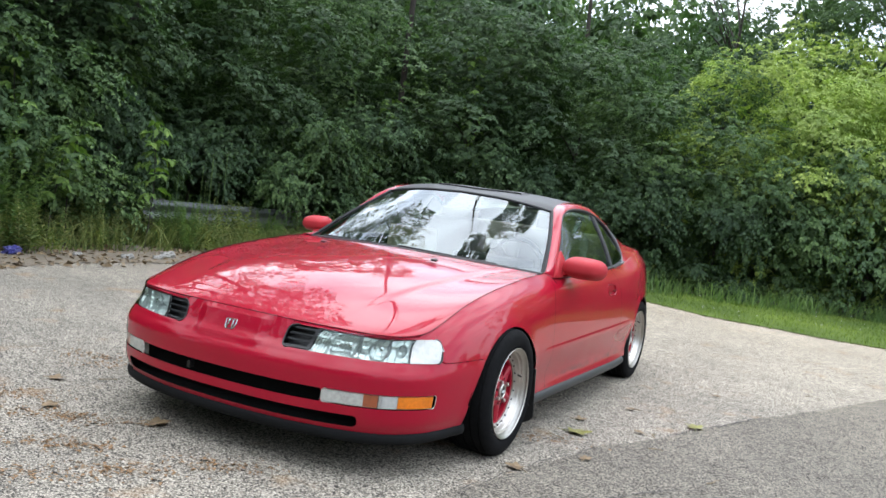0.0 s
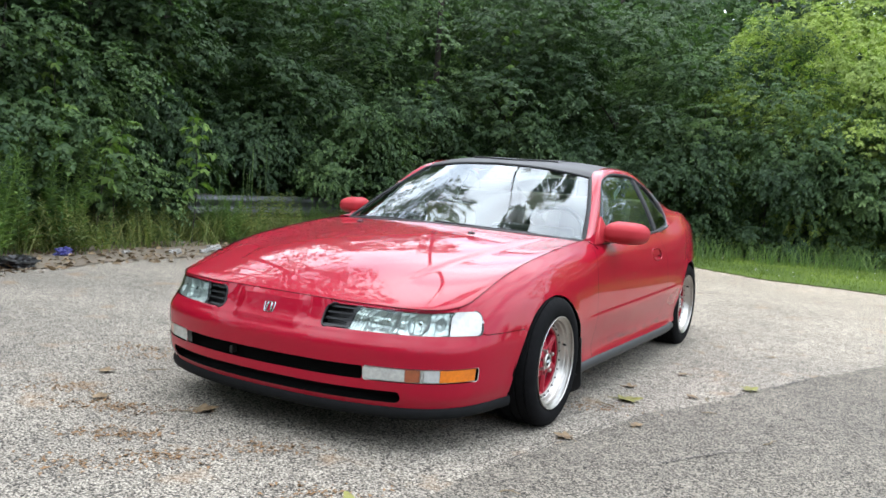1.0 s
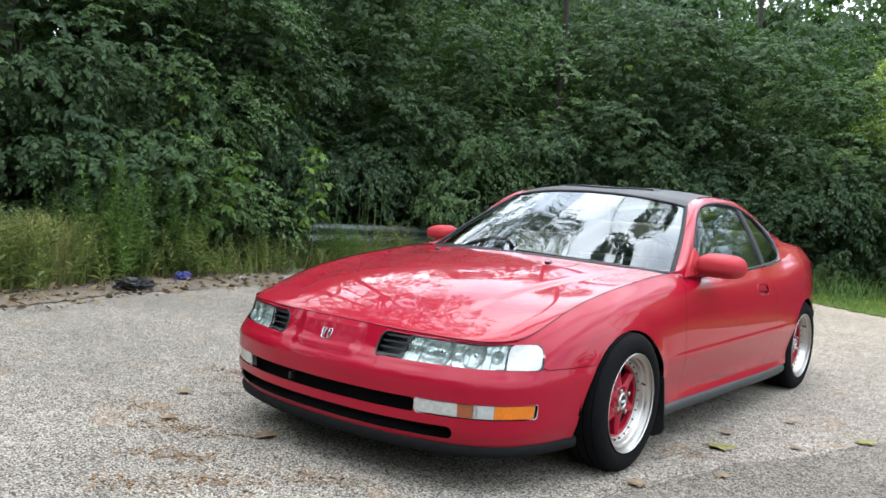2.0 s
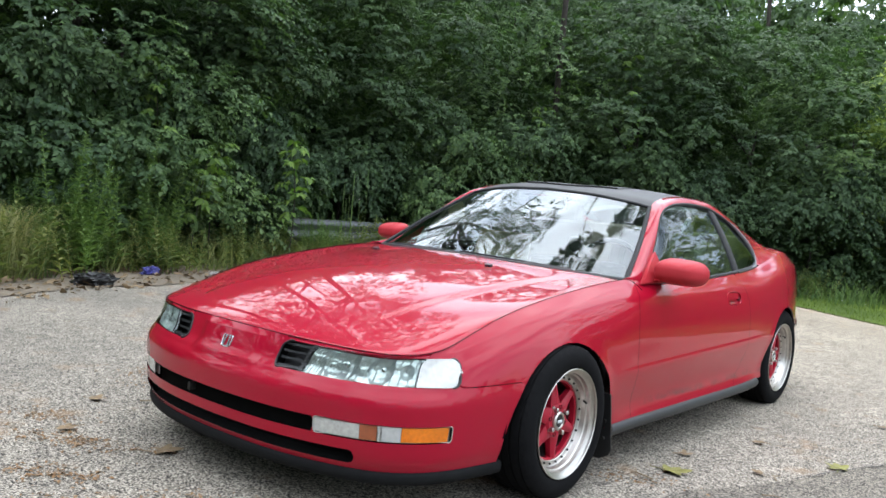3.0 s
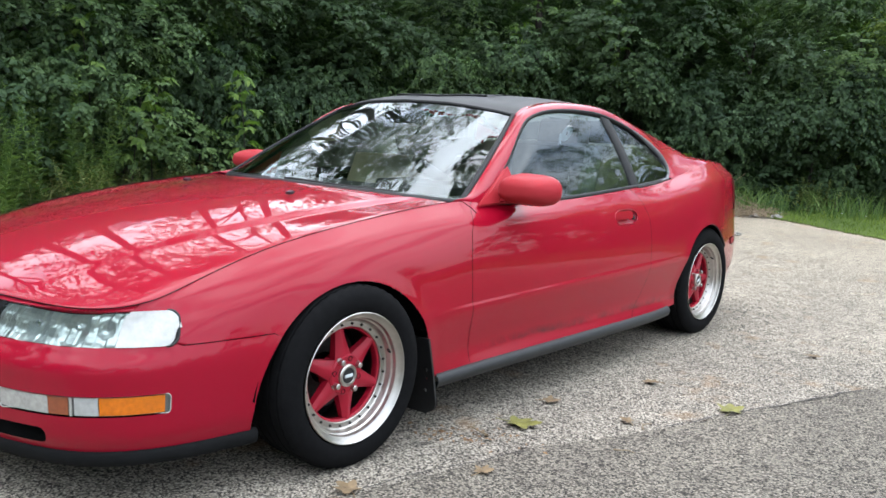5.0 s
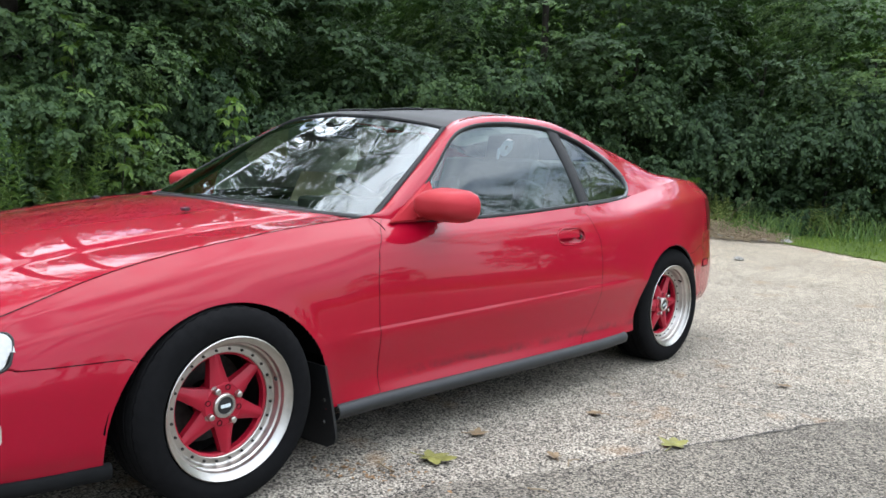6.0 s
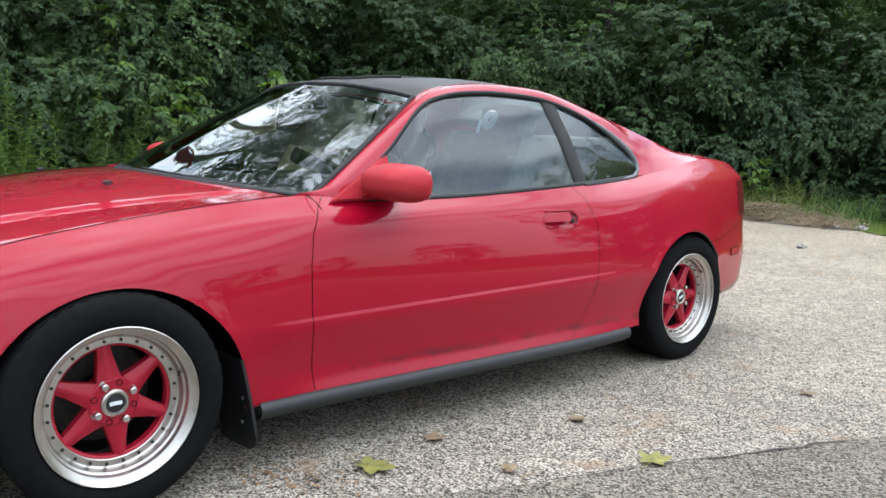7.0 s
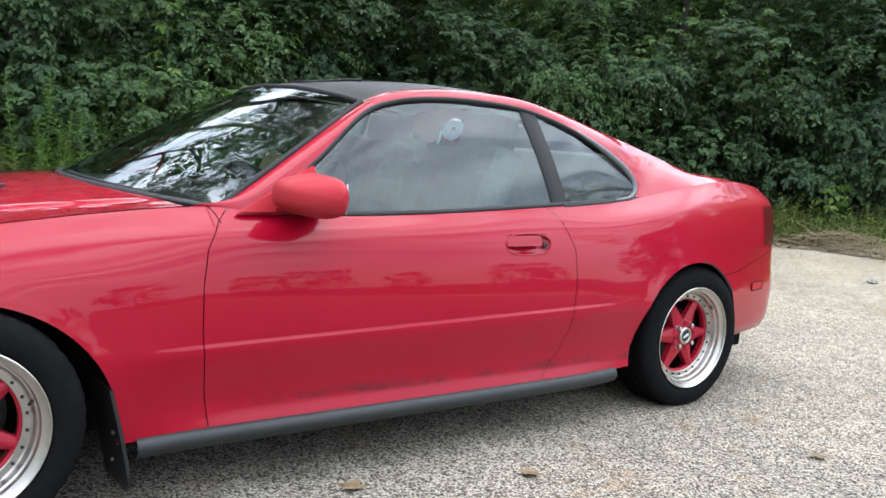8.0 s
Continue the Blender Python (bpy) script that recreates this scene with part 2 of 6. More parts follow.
M_SOIL = plain("leaf_mould_soil", (0.0551, 0.0435, 0.029), 0.95, vary=0.5, scale=14, bump=0.7, dist=0.02)
M_DIRT = plain("sandy_dirt", (0.235, 0.188, 0.135), 0.95, vary=0.45, scale=22, bump=0.6, dist=0.01)
M_BARK = plain("grey_brown_bark", (0.0493, 0.03944, 0.03016), 0.9, vary=0.5, scale=18, bump=0.8, dist=0.02)
M_RAIL = plain("weathered_galvanised_steel", (0.155, 0.165, 0.172), 0.5, 0.7, vary=0.35, scale=9, bump=0.1)
M_POST = plain("weathered_timber_post", (0.0986, 0.0812, 0.0638), 0.9, vary=0.4, scale=14, bump=0.6, dist=0.01)
# the third green is a brighter, yellower copy with sunlight put into the colour
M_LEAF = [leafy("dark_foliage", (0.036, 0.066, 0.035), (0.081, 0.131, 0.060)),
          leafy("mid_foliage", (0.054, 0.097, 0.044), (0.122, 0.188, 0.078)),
          leafy("sunlit_foliage", (0.185, 0.255, 0.060), (0.37, 0.44, 0.145))]
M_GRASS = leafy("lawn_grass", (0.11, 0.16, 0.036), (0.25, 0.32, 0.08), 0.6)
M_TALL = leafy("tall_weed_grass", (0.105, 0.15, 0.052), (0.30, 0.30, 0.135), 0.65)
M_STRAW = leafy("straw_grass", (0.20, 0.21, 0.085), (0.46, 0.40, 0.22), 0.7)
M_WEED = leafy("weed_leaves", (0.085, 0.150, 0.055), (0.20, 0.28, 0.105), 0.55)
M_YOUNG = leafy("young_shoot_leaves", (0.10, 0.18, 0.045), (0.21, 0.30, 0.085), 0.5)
M_FALLEN = plain("dry_yellow_leaf", (0.2436, 0.232, 0.0522), 0.7, vary=0.45, scale=25, bump=0.3)
M_BROWN = plain("dry_brown_leaf", (0.27, 0.185, 0.10), 0.8, vary=0.45, scale=30, bump=0.3)
M_TWIG = plain("dry_twigs", (0.30, 0.225, 0.135), 0.85, vary=0.4, scale=30, bump=0.2)
M_RUST = plain("rusty_flakes", (0.31, 0.175, 0.08), 0.9, vary=0.5, scale=40)
M_BAG = plain("black_bin_liner", (0.00696, 0.00696, 0.00754), 0.36, vary=0.3, scale=30, bump=0.2)
M_BLUE = plain("blue_plastic_film", (0.058, 0.058, 0.2436), 0.35, vary=0.3, scale=40, bump=0.2)
M_LITTER = plain("pale_litter", (0.348, 0.3306, 0.3016), 0.7, vary=0.3, scale=40)
M_PETAL = plain("white_petals", (0.4524, 0.4524, 0.4292), 0.6, vary=0.1, scale=40)


# ---- mesh tools ----
def mesh_of(name, verts, faces, mats, smooth=True, sharp=None, index=None):
    me = bpy.data.meshes.new(name)
    me.from_pydata([tuple(v) for v in verts], [], [tuple(f) for f in faces])
    for m in mats if isinstance(mats, (list, tuple)) else [mats]:
        me.materials.append(m)
    me.polygons.foreach_set("use_smooth", [smooth] * len(me.polygons))
    if index is not None:
        me.polygons.foreach_set("material_index", index)
    me.update()
    if sharp:
        me.set_sharp_from_angle(angle=radians(sharp))
    return me


def put(name, me, parent=None, m=None, label=""):
    ob = new(name, me)
    if parent:
        ob.parent = parent
    if m is not None:
        ob.matrix_basis = m
    return tagged(ob, label)


def bm_mesh(name, bm, mat, sharp=35):
    me = bpy.data.meshes.new(name)
    bmesh.ops.recalc_face_normals(bm, faces=bm.faces)
    bm.to_mesh(me)
    bm.free()
    me.materials.append(mat)
    me.polygons.foreach_set("use_smooth", [True] * len(me.polygons))
    me.set_sharp_from_angle(angle=radians(sharp))
    return me


def box_bm(size, bevel=0.0, segments=2):
    bm = bmesh.new()
    bmesh.ops.create_cube(bm, size=1.0, matrix=Matrix.Diagonal((*size, 1)))
    if bevel:
        bmesh.ops.bevel(bm, geom=bm.edges[:], offset=bevel, segments=segments, affect="EDGES", profile=0.6)
    return bm


def grid_faces(n, m, flip=False):
    i, j = np.meshgrid(np.arange(n - 1), np.arange(m - 1), indexing="ij")
    a = i * m + j
    f = np.stack([a, a + m, a + m + 1, a + 1], -1).reshape(-1, 4)
    return f[:, ::-1] if flip else f


def lathe(name, profile, mat, n=64, sharp=30):
    """Turned about x. profile: (x, r) from one side to the other."""
    p = np.array(profile)
    a = np.linspace(0, 2 * np.pi, n, endpoint=False)
    v = np.stack([np.repeat(p[:, 0], n), np.outer(p[:, 1], np.cos(a)).ravel(), np.outer(p[:, 1], np.sin(a)).ravel()], -1)
    f = [(i * n + j, i * n + (j + 1) % n, (i + 1) * n + (j + 1) % n, (i + 1) * n + j) for i in range(len(p) - 1) for j in range(n)]
    return mesh_of(name, v, f, mat, True, sharp)


def pchip(t, y, x):
    """Smooth curve through keys, without overshoot. y: (k, ...)."""
    t, y, x = np.asarray(t, float), np.asarray(y, float), np.asarray(x, float)
    sh = (-1,) + (1,) * (y.ndim - 1)
    h = np.diff(t).reshape(sh)
    d = np.diff(y, axis=0) / h
    s = np.zeros_like(y)
    w1, w2 = 2 * h[1:] + h[:-1], h[1:] + 2 * h[:-1]
    with np.errstate(divide="ignore", invalid="ignore"):
        hm = (w1 + w2) / (w1 / d[:-1] + w2 / d[1:])
    s[1:-1] = np.where(d[:-1] * d[1:] > 0, np.nan_to_num(hm), 0)
    s[0], s[-1] = d[0], d[-1]
    i = np.clip(np.searchsorted(t, x, side="right") - 1, 0, len(t) - 2)
    u = ((x - t[i]) / (t[i + 1] - t[i])).reshape((-1,) + (1,) * (y.ndim - 1))
    hh = h[i]
    return (y[i] * (1 + 2 * u) * (1 - u) ** 2 + s[i] * hh * u * (1 - u) ** 2 + y[i + 1] * u * u * (3 - 2 * u) + s[i + 1] * hh * u * u * (u - 1))


def spline(keys, n):
    """A rounded line through a few points, n samples evenly by length."""
    k = np.array(keys, float)
    ext = np.vstack([2 * k[0] - k[1], k, 2 * k[-1] - k[-2]])
    out = []
    for i in range(1, len(ext) - 2):
        p0, p1, p2, p3 = ext[i - 1:i + 3]
        for u in np.linspace(0, 1, 24, endpoint=False):
            out.append(0.5 * (2 * p1 + (p2 - p0) * u + (2 * p0 - 5 * p1 + 4 * p2 - p3) * u ** 2 + (3 * p1 - p0 - 3 * p2 + p3) * u ** 3))
    out = np.array(out + [k[-1]])
    L = np.r_[0, np.cumsum(np.linalg.norm(np.diff(out, axis=0), axis=1))]
    q = np.linspace(0, L[-1], n)
    return np.stack([np.interp(q, L, out[:, c]) for c in range(out.shape[1])], -1)


def resample(c, n):
    c = np.asarray(c, float)
    L = np.r_[0, np.cumsum(np.linalg.norm(np.diff(c, axis=0), axis=1))]
    q = np.linspace(0, L[-1], n)
    return np.stack([np.interp(q, L, c[:, k]) for k in range(3)], -1)


def coons(c0, c1, d0, d1):
    """A patch between four edges: c0, c1 run along u; d0, d1 along v, from c0 to c1."""
    n, m = len(c0), len(d0)
    u, v = np.linspace(0, 1, n)[:, None, None], np.linspace(0, 1, m)[None, :, None]
    ruled = c0[:, None] * (1 - v) + c1[:, None] * v + d0[None] * (1 - u) + d1[None] * u
    return ruled - (c0[0] * (1 - u) * (1 - v) + c0[-1] * u * (1 - v) + c1[0] * (1 - u) * v + c1[-1] * u * v)


def tube(name, pts, r, mat, n=8, closed=False):
    """A rod along a line; r one radius or one for each point."""
    p = [Vector(q) for q in pts]
    k = len(p)
    rr = [r] * k if isinstance(r, (int, float)) else r
    verts, faces = [], []
    side = None
    for i, q in enumerate(p):
        t = (p[(i + 1) % k] - p[i - 1]) if closed else (p[min(i + 1, k - 1)] - p[max(i - 1, 0)])
        t.normalize()
        if side is None:
            side = t.orthogonal().normalized()
        side = (side - t * side.dot(t)).normalized()
        up = t.cross(side)
        for j in range(n):
            a = 2 * math.pi * j / n
            verts.append(q + (side * math.cos(a) + up * math.sin(a)) * rr[i])
    for i in range(k if closed else k - 1):
        for j in range(n):
            a, b = i * n, ((i + 1) % k) * n
            faces.append((a + j, a + (j + 1) % n, b + (j + 1) % n, b + j))
    if not closed:
        faces += [tuple(range(n))[::-1], tuple((k - 1) * n + j for j in range(n))]
    return mesh_of(name, verts, faces, mat, True, 50)


def mirrored(v):
    return np.asarray(v) * np.array([-1.0, 1.0, 1.0])


def sheet(name, P, mat, parent, label="", both=False, flip=False):
    """A part from a patch of points (n, m, 3); both: closed across the middle with its mirror half (row 0 of the second index on the middle)."""
    P = np.asarray(P)
    if both:
        P = np.concatenate([mirrored(P[:, :0:-1]), P], 1)
    n, m = P.shape[:2]
    return put(name, mesh_of(name, P.reshape(-1, 3), grid_faces(n, m, flip), mat), parent, None, label)


# ---- the car: front axle at y = 0, rear axle at y = 2.63, its left side at +x ----
car = tagged(new("car"), "glossy red two-door coupe with black roof parked on worn asphalt", "car")
car.location.z = 0.02
WHEELBASE = 2.63
ARCH = [(0.0, 0.205, 0.355), (2.585, 0.225, 0.358)]

# widest plan outline, from the middle of the nose round the side to the middle of the tail
PLAN = [(0, -.955), (.25, -.942), (.47, -.893), (.655, -.812), (.765, -.685), (.818, -.53), (.850, -.28), (.868, 0), (.872, .40), (.872, .62),
        (.872, .80), (.872, 1.2), (.872, 1.8), (.868, 2.2), (.850, 2.6), (.800, 2.9), (.730, 3.17), (.640, 3.43), (.36, 3.545), (0, 3.575)]
# upper edge of the body sides: hood edge, window line, boot edge
TOP = [(0, -.868, .545), (.25, -.858, .543), (.46, -.815, .539), (.640, -.748, .536), (.724, -.622, .549), (.738, -.475, .600), (.742, -.27, .664), (.745, 0, .714), (.750, .40, .764),
       (.755, .62, .778), (.782, .80, .752), (.787, 1.2, .757), (.777, 1.8, .790), (.735, 2.2, .811), (.700, 2.6, .868), (.664, 2.9, .906), (.612, 3.15, .897), (.55, 3.37, .870), (.34, 3.475, .864), (0, 3.505, .866)]
# heights and insets of six levels below that edge, for seven places along the outline
ZONE = [0, 4, 5.5, 7.2, 9, 12.5, 14.2, 16, 19]
LEVEL_Z = [(.162, .215, .378, .430, .466, .505), (.161, .215, .372, .430, .468, .510), (.160, .225, .38, .445, .52, .585), (.172, .235, .40, .445, .575, .668), (.185, .250, .405, .446, .605, .700),
           (.185, .255, .425, .466, .62, .715), (.225, .275, .44, .475, .68, .80), (.235, .285, .42, .545, .66, .80), (.235, .285, .42, .545, .64, .80)]
LEVEL_IN = [(.035, .012, 0, .028, .058, .074), (.035, .012, 0, .020, .040, .055), (.035, .014, 0, .006, .024, .060), (.035, .016, 0, .003, .018, .062), (.024, .036, .003, .0045, .020, .044),
            (.022, .037, .003, .0045, .023, .052), (.052, .028, 0, .004, .030, .066), (.030, .010, 0, .012, .022, .048), (.030, .010, 0, .012, .014, .022)]


def mirror_ends(a, sx=True):
    a = np.array(a, float)
    flip = np.array([-1.0] + [1.0] * (a.shape[1] - 1)) if sx else np.ones(a.shape[1])
    return np.vstack([a[2] * flip, a[1] * flip, a, a[-2] * flip, a[-3] * flip])


K_EXT = np.arange(-2, 22)
PLAN_E, TOP_E = mirror_ends(PLAN), mirror_ends(TOP)
_ke = np.linspace(-2, 21, 4601)


def faired(a, width):
    """The keyed curve a, sampled finely along the outline and faired so that its bend changes evenly."""
    w = np.exp(-0.5 * (np.arange(-400, 401) * 0.005 / width) ** 2)
    w /= w.sum()
    pad = np.pad(a, ((400, 400), (0, 0)), mode="reflect", reflect_type="odd")
    return np.stack([np.convolve(pad[:, c], w, mode="valid") for c in range(a.shape[1])], -1)


def lookup(table, k):
    return np.stack([np.interp(k, _ke, table[:, c]) for c in range(table.shape[1])], -1)


PLAN_F, TOP_F = faired(pchip(K_EXT, PLAN_E, _ke), 0.32), faired(pchip(K_EXT, TOP_E, _ke), 0.32)
_zk = np.clip(np.where(_ke < 0, -_ke, np.where(_ke > 19, 38 - _ke, _ke)), 0, 19)
LZ_F, LIN_F = faired(pchip(ZONE, LEVEL_Z, _zk), 0.40), faired(pchip(ZONE, LEVEL_IN, _zk), 0.40)
_kf = np.linspace(0, 19, 3801)
_of = lookup(PLAN_F, _kf)
_sf = np.r_[0, np.cumsum(np.linalg.norm(np.diff(_of, axis=0), axis=1))]


def k_of_s(s):
    return np.interp(s, _sf, _kf)


def s_at(x, y):
    return _sf[np.argmin((_of[:, 0] - x) ** 2 + (_of[:, 1] - y) ** 2)]


def side_columns(s, rows):
    """The body side: for each length s along the outline, points at the given row values 0 (sill) to 6 (upper edge)."""
    k = k_of_s(np.asarray(s, float))
    o = lookup(PLAN_F, k)
    d = lookup(PLAN_F, k + 0.05) - lookup(PLAN_F, k - 0.05)
    nrm = np.stack([d[:, 1], -d[:, 0]], -1)
    nrm /= np.linalg.norm(nrm, axis=1)[:, None]
    z, ins = lookup(LZ_F, k), lookup(LIN_F, k)
    nodes = np.zeros((7, len(k), 3))
    for i in range(6):
        nodes[i, :, :2], nodes[i, :, 2] = o - nrm * ins[:, i:i + 1], z[:, i]
    nodes[6] = lookup(TOP_F, k)
    P = pchip(np.arange(7), nodes, rows).transpose(1, 0, 2).copy()
    # the pressed swage line low along the door
    up = P[..., 2] - (0.404 + 0.0195 * P[..., 1])
    ends = np.clip((P[..., 1] - 0.40) / 0.16, 0, 1) * np.clip((2.12 - P[..., 1]) / 0.16, 0, 1)
    step = np.clip(up / 0.009, 0, 1) * np.exp(-np.maximum(up, 0) / 0.07)
    P[..., 0] -= 0.0042 * step * ends * (P[..., 0] > 0.6)
    for cy, cz, r in ARCH:
        dist = np.hypot(P[..., 1] - cy, P[..., 2] - cz)
        P[..., 0] += 0.004 * np.exp(-((dist - r) / 0.030) ** 2) * (P[..., 0] > 0.6)
    x = np.abs(P[..., 0])
    pad = (1 - np.clip((x - 0.145) / 0.035, 0, 1)) * np.clip((P[..., 2] - 0.415) / 0.03, 0, 1) * np.clip((0.545 - P[..., 2]) / 0.02, 0, 1) * (P[..., 1] < -0.7)
    P[..., 1] -= 0.011 * pad
    return P


ROWS = np.linspace(0, 6, 85)


def side_at(s, z, out=0.0):
    """Points of the body side by length and height, moved outwards by out."""
    s, z = np.broadcast_arrays(np.asarray(s, float), np.asarray(z, float))
    sh = s.shape
    s, z = s.ravel(), z.ravel()
    C = side_columns(s, ROWS)
    D = side_columns(s + 0.004, ROWS)
    p, q, r = np.zeros((len(s), 3)), np.zeros((len(s), 3)), np.zeros((len(s), 3))
    for i in range(len(s)):
        for c in range(3):
            p[i, c] = np.interp(z[i], C[i, :, 2], C[i, :, c])
            q[i, c] = np.interp(z[i], D[i, :, 2], D[i, :, c])
            r[i, c] = np.interp(z[i] + 0.004, C[i, :, 2], C[i, :, c])
    n = np.cross(q - p, r - p)
    n /= np.linalg.norm(n, axis=1)[:, None] + 1e-9
    return (p + n * out).reshape(*sh, 3)


def rounded(a, b, ha, hb, r):
    """Signed distance to a rounded box of half sizes ha, hb."""
    qa, qb = np.abs(a) - ha + r, np.abs(b) - hb + r
    return np.hypot(np.maximum(qa, 0), np.maximum(qb, 0)) + np.minimum(np.maximum(qa, qb), 0) - r


S_END = _sf[-1]
SG = np.linspace(0, S_END, 470)
SIDE = side_columns(SG, ROWS)
SS = np.repeat(SG[:, None], len(ROWS), 1)
S_GR, S_HL = s_at(.262, -.940), s_at(.808, -.565)
S_TL, S_TR = s_at(.460, -.90), s_at(.805, -.595)
HL_Z0, HL_Z1 = 0.443, 0.530


def cut_headlight(p, s):
    mid = (S_GR + S_HL) / 2
    return rounded(s - mid - (p[..., 2] - 0.48) * 0.18, p[..., 2] - (HL_Z0 + HL_Z1) / 2, (S_HL - S_GR) / 2, (HL_Z1 - HL_Z0) / 2, 0.026)


def cut_turn(p, s):
    return rounded(s - (S_TL + S_TR) / 2, p[..., 2] - 0.293, (S_TR - S_TL) / 2, 0.028, 0.012)


def cut_slots(p, s):
    up = rounded(s, p[..., 2] - 0.292, S_TL - 0.004, 0.026, 0.006)
    low = rounded(s, p[..., 2] - 0.206, s_at(.60, -.85), 0.023, 0.021)
    return np.minimum(up, low)


def cut_arches(p, s):
    g = [np.hypot(p[..., 1] - cy, p[..., 2] - cz) - r + np.maximum(0, cz - p[..., 2]) * 0.0 for cy, cz, r in ARCH]
    return np.minimum(*g)


def cut_handle(p, s):
    return rounded(p[..., 1] - 1.68, p[..., 2] - 0.670, 0.100, 0.035, 0.034)


HOLES = [cut_headlight, cut_turn, cut_slots, cut_arches, cut_handle]
Z_DOORF, Y_DOORF = [0.15, 0.30, 0.45, 0.58, 0.67, 0.74, 0.80], [.595, .572, .558, .560, .575, .615, .68]
Z_DOORR, Y_DOORR = [0.15, 0.22, 0.29, 0.39, 0.53, 0.65, 0.75, 0.80], [1.74, 1.80, 1.855, 1.885, 1.90, 1.895, 1.85, 1.79]


def line_doorf(p):
    return p[..., 1] - np.interp(p[..., 2], Z_DOORF, Y_DOORF)


def line_doorr(p):
    return p[..., 1] - np.interp(p[..., 2], Z_DOORR, Y_DOORR)


def line_seam(p):
    """Front bumper seam: from the outer end of the headlight to the wheel arch."""
    return p[..., 2] - 0.442


def line_rear(p):
    """Rear bumper seam, a little higher towards the tail."""
    return p[..., 2] - (0.525 + 0.085 * np.clip((p[..., 1] - 2.9) / 0.5, 0, 1))


def panel_of(p, s):
    front = (s < S_HL - 0.02) | ((line_seam(p) < 0) & (p[..., 1] < 0))
    rear = (p[..., 1] > 2.75) & (line_rear(p) < 0)
    return np.where(front, 0, np.where(line_doorf(p) < 0, 1, np.where(line_doorr(p) < 0, 2, np.where(rear, 4, 3))))


PANELS = ["front_bumper", "front_fender", "door", "rear_quarter", "rear_bumper"]
FC = (SIDE[:-1, :-1] + SIDE[1:, :-1] + SIDE[1:, 1:] + SIDE[:-1, 1:]) / 4
FS = (SS[:-1, :-1] + SS[1:, 1:]) / 2
HOLE_F = np.min([h(FC, FS) for h in HOLES], 0) < 0
PANEL_F = np.where(HOLE_F, -1, panel_of(FC, FS))


def trim_panel(idx):
    """One panel of the body side, its rim moved exactly on to openings and shut lines."""
    mask = PANEL_F == idx
    n, m = SIDE.shape[:2]
    use = np.zeros((n, m), int)
    for a in (0, 1):
        for b in (0, 1):
            use[a:n - 1 + a, b:m - 1 + b] += mask
    P, S = SIDE.copy(), SS.copy()
    rim = (use > 0) & (use < 4)
    for i, j in zip(*np.nonzero(rim)):
        p, s = P[i, j], S[i, j]
        best = None
        for h in HOLES:
            d = float(h(p, s))
            if abs(d) < 0.02 and (best is None or abs(d) < abs(best[0])):
                best = (d, h)
        if best is not None:
            d, h = best
            for _ in range(3):
                e = 1e-4
                d = float(h(p, s))
                gz = (float(h(p + np.array([0, 0, e]), s)) - d) / e
                gs = (float(h(p + np.array([0, e, 0]), s)) - d) / e if h in (cut_arches, cut_handle) else (float(h(p, s + e)) - d) / e
                q = gz * gz + gs * gs + 1e-9
                s2 = s - d * gs / q if not (h in (cut_arches, cut_handle)) else s - d * gs / q
                z2 = p[2] - d * gz / q
                s = float(np.clip(s2, 0, S_END))
                p = side_at([s], [z2])[0]
            P[i, j] = p
            continue
        for line, sides, vertical in ((line_doorf, (1, 2), False), (line_doorr, (2, 3), False), (line_seam, (0, 1), True), (line_rear, (4, 3), True)):
            if idx in sides and abs(float(line(p))) < 0.013:
                if line is line_seam and p[1] > 0 or line is line_rear and p[1] < 2.7:
                    continue
                gap = -0.0014 if idx == sides[0] else 0.0014
                d = float(line(p)) - gap
                P[i, j] = side_at([s if vertical else s - d], [p[2] - d if vertical else p[2]])[0]
                break
    idxs = -np.ones((n, m), int)
    ii, jj = np.nonzero(use > 0)
    idxs[ii, jj] = np.arange(len(ii))
    fi, fj = np.nonzero(mask)
    F = np.stack([idxs[fi, fj], idxs[fi + 1, fj], idxs[fi + 1, fj + 1], idxs[fi, fj + 1]], -1)
    return P[ii, jj], F


def join_halves(v, f):
    """A part across the middle: the left half and its mirror."""
    v2 = np.vstack([v, mirrored(v)])
    return v2, np.vstack([f, f[:, ::-1] + len(v)])


doors = {}
for idx, pname in enumerate(PANELS):
    v, f = trim_panel(idx)
    if pname in ("front_bumper", "rear_bumper"):
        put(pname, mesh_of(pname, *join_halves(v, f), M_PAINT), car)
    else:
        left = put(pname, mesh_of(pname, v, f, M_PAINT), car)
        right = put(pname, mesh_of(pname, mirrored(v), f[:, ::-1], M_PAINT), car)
        doors[pname] = (left, right)

# the black inner skin seen through gaps and openings, their shade put into its colour
n_r = SIDE.shape[1]
TN = np.cross(np.gradient(SIDE, axis=0), np.gradient(SIDE, axis=1))
TN /= np.linalg.norm(TN, axis=2)[..., None] + 1e-9
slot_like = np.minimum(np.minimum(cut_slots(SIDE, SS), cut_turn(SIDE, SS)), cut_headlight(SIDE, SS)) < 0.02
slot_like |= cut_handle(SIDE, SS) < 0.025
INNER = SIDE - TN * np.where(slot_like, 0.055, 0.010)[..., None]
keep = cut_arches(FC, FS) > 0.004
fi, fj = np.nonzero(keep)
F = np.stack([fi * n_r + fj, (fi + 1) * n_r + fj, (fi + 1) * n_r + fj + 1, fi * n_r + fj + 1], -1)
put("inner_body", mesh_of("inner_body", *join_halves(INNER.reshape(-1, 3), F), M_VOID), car)

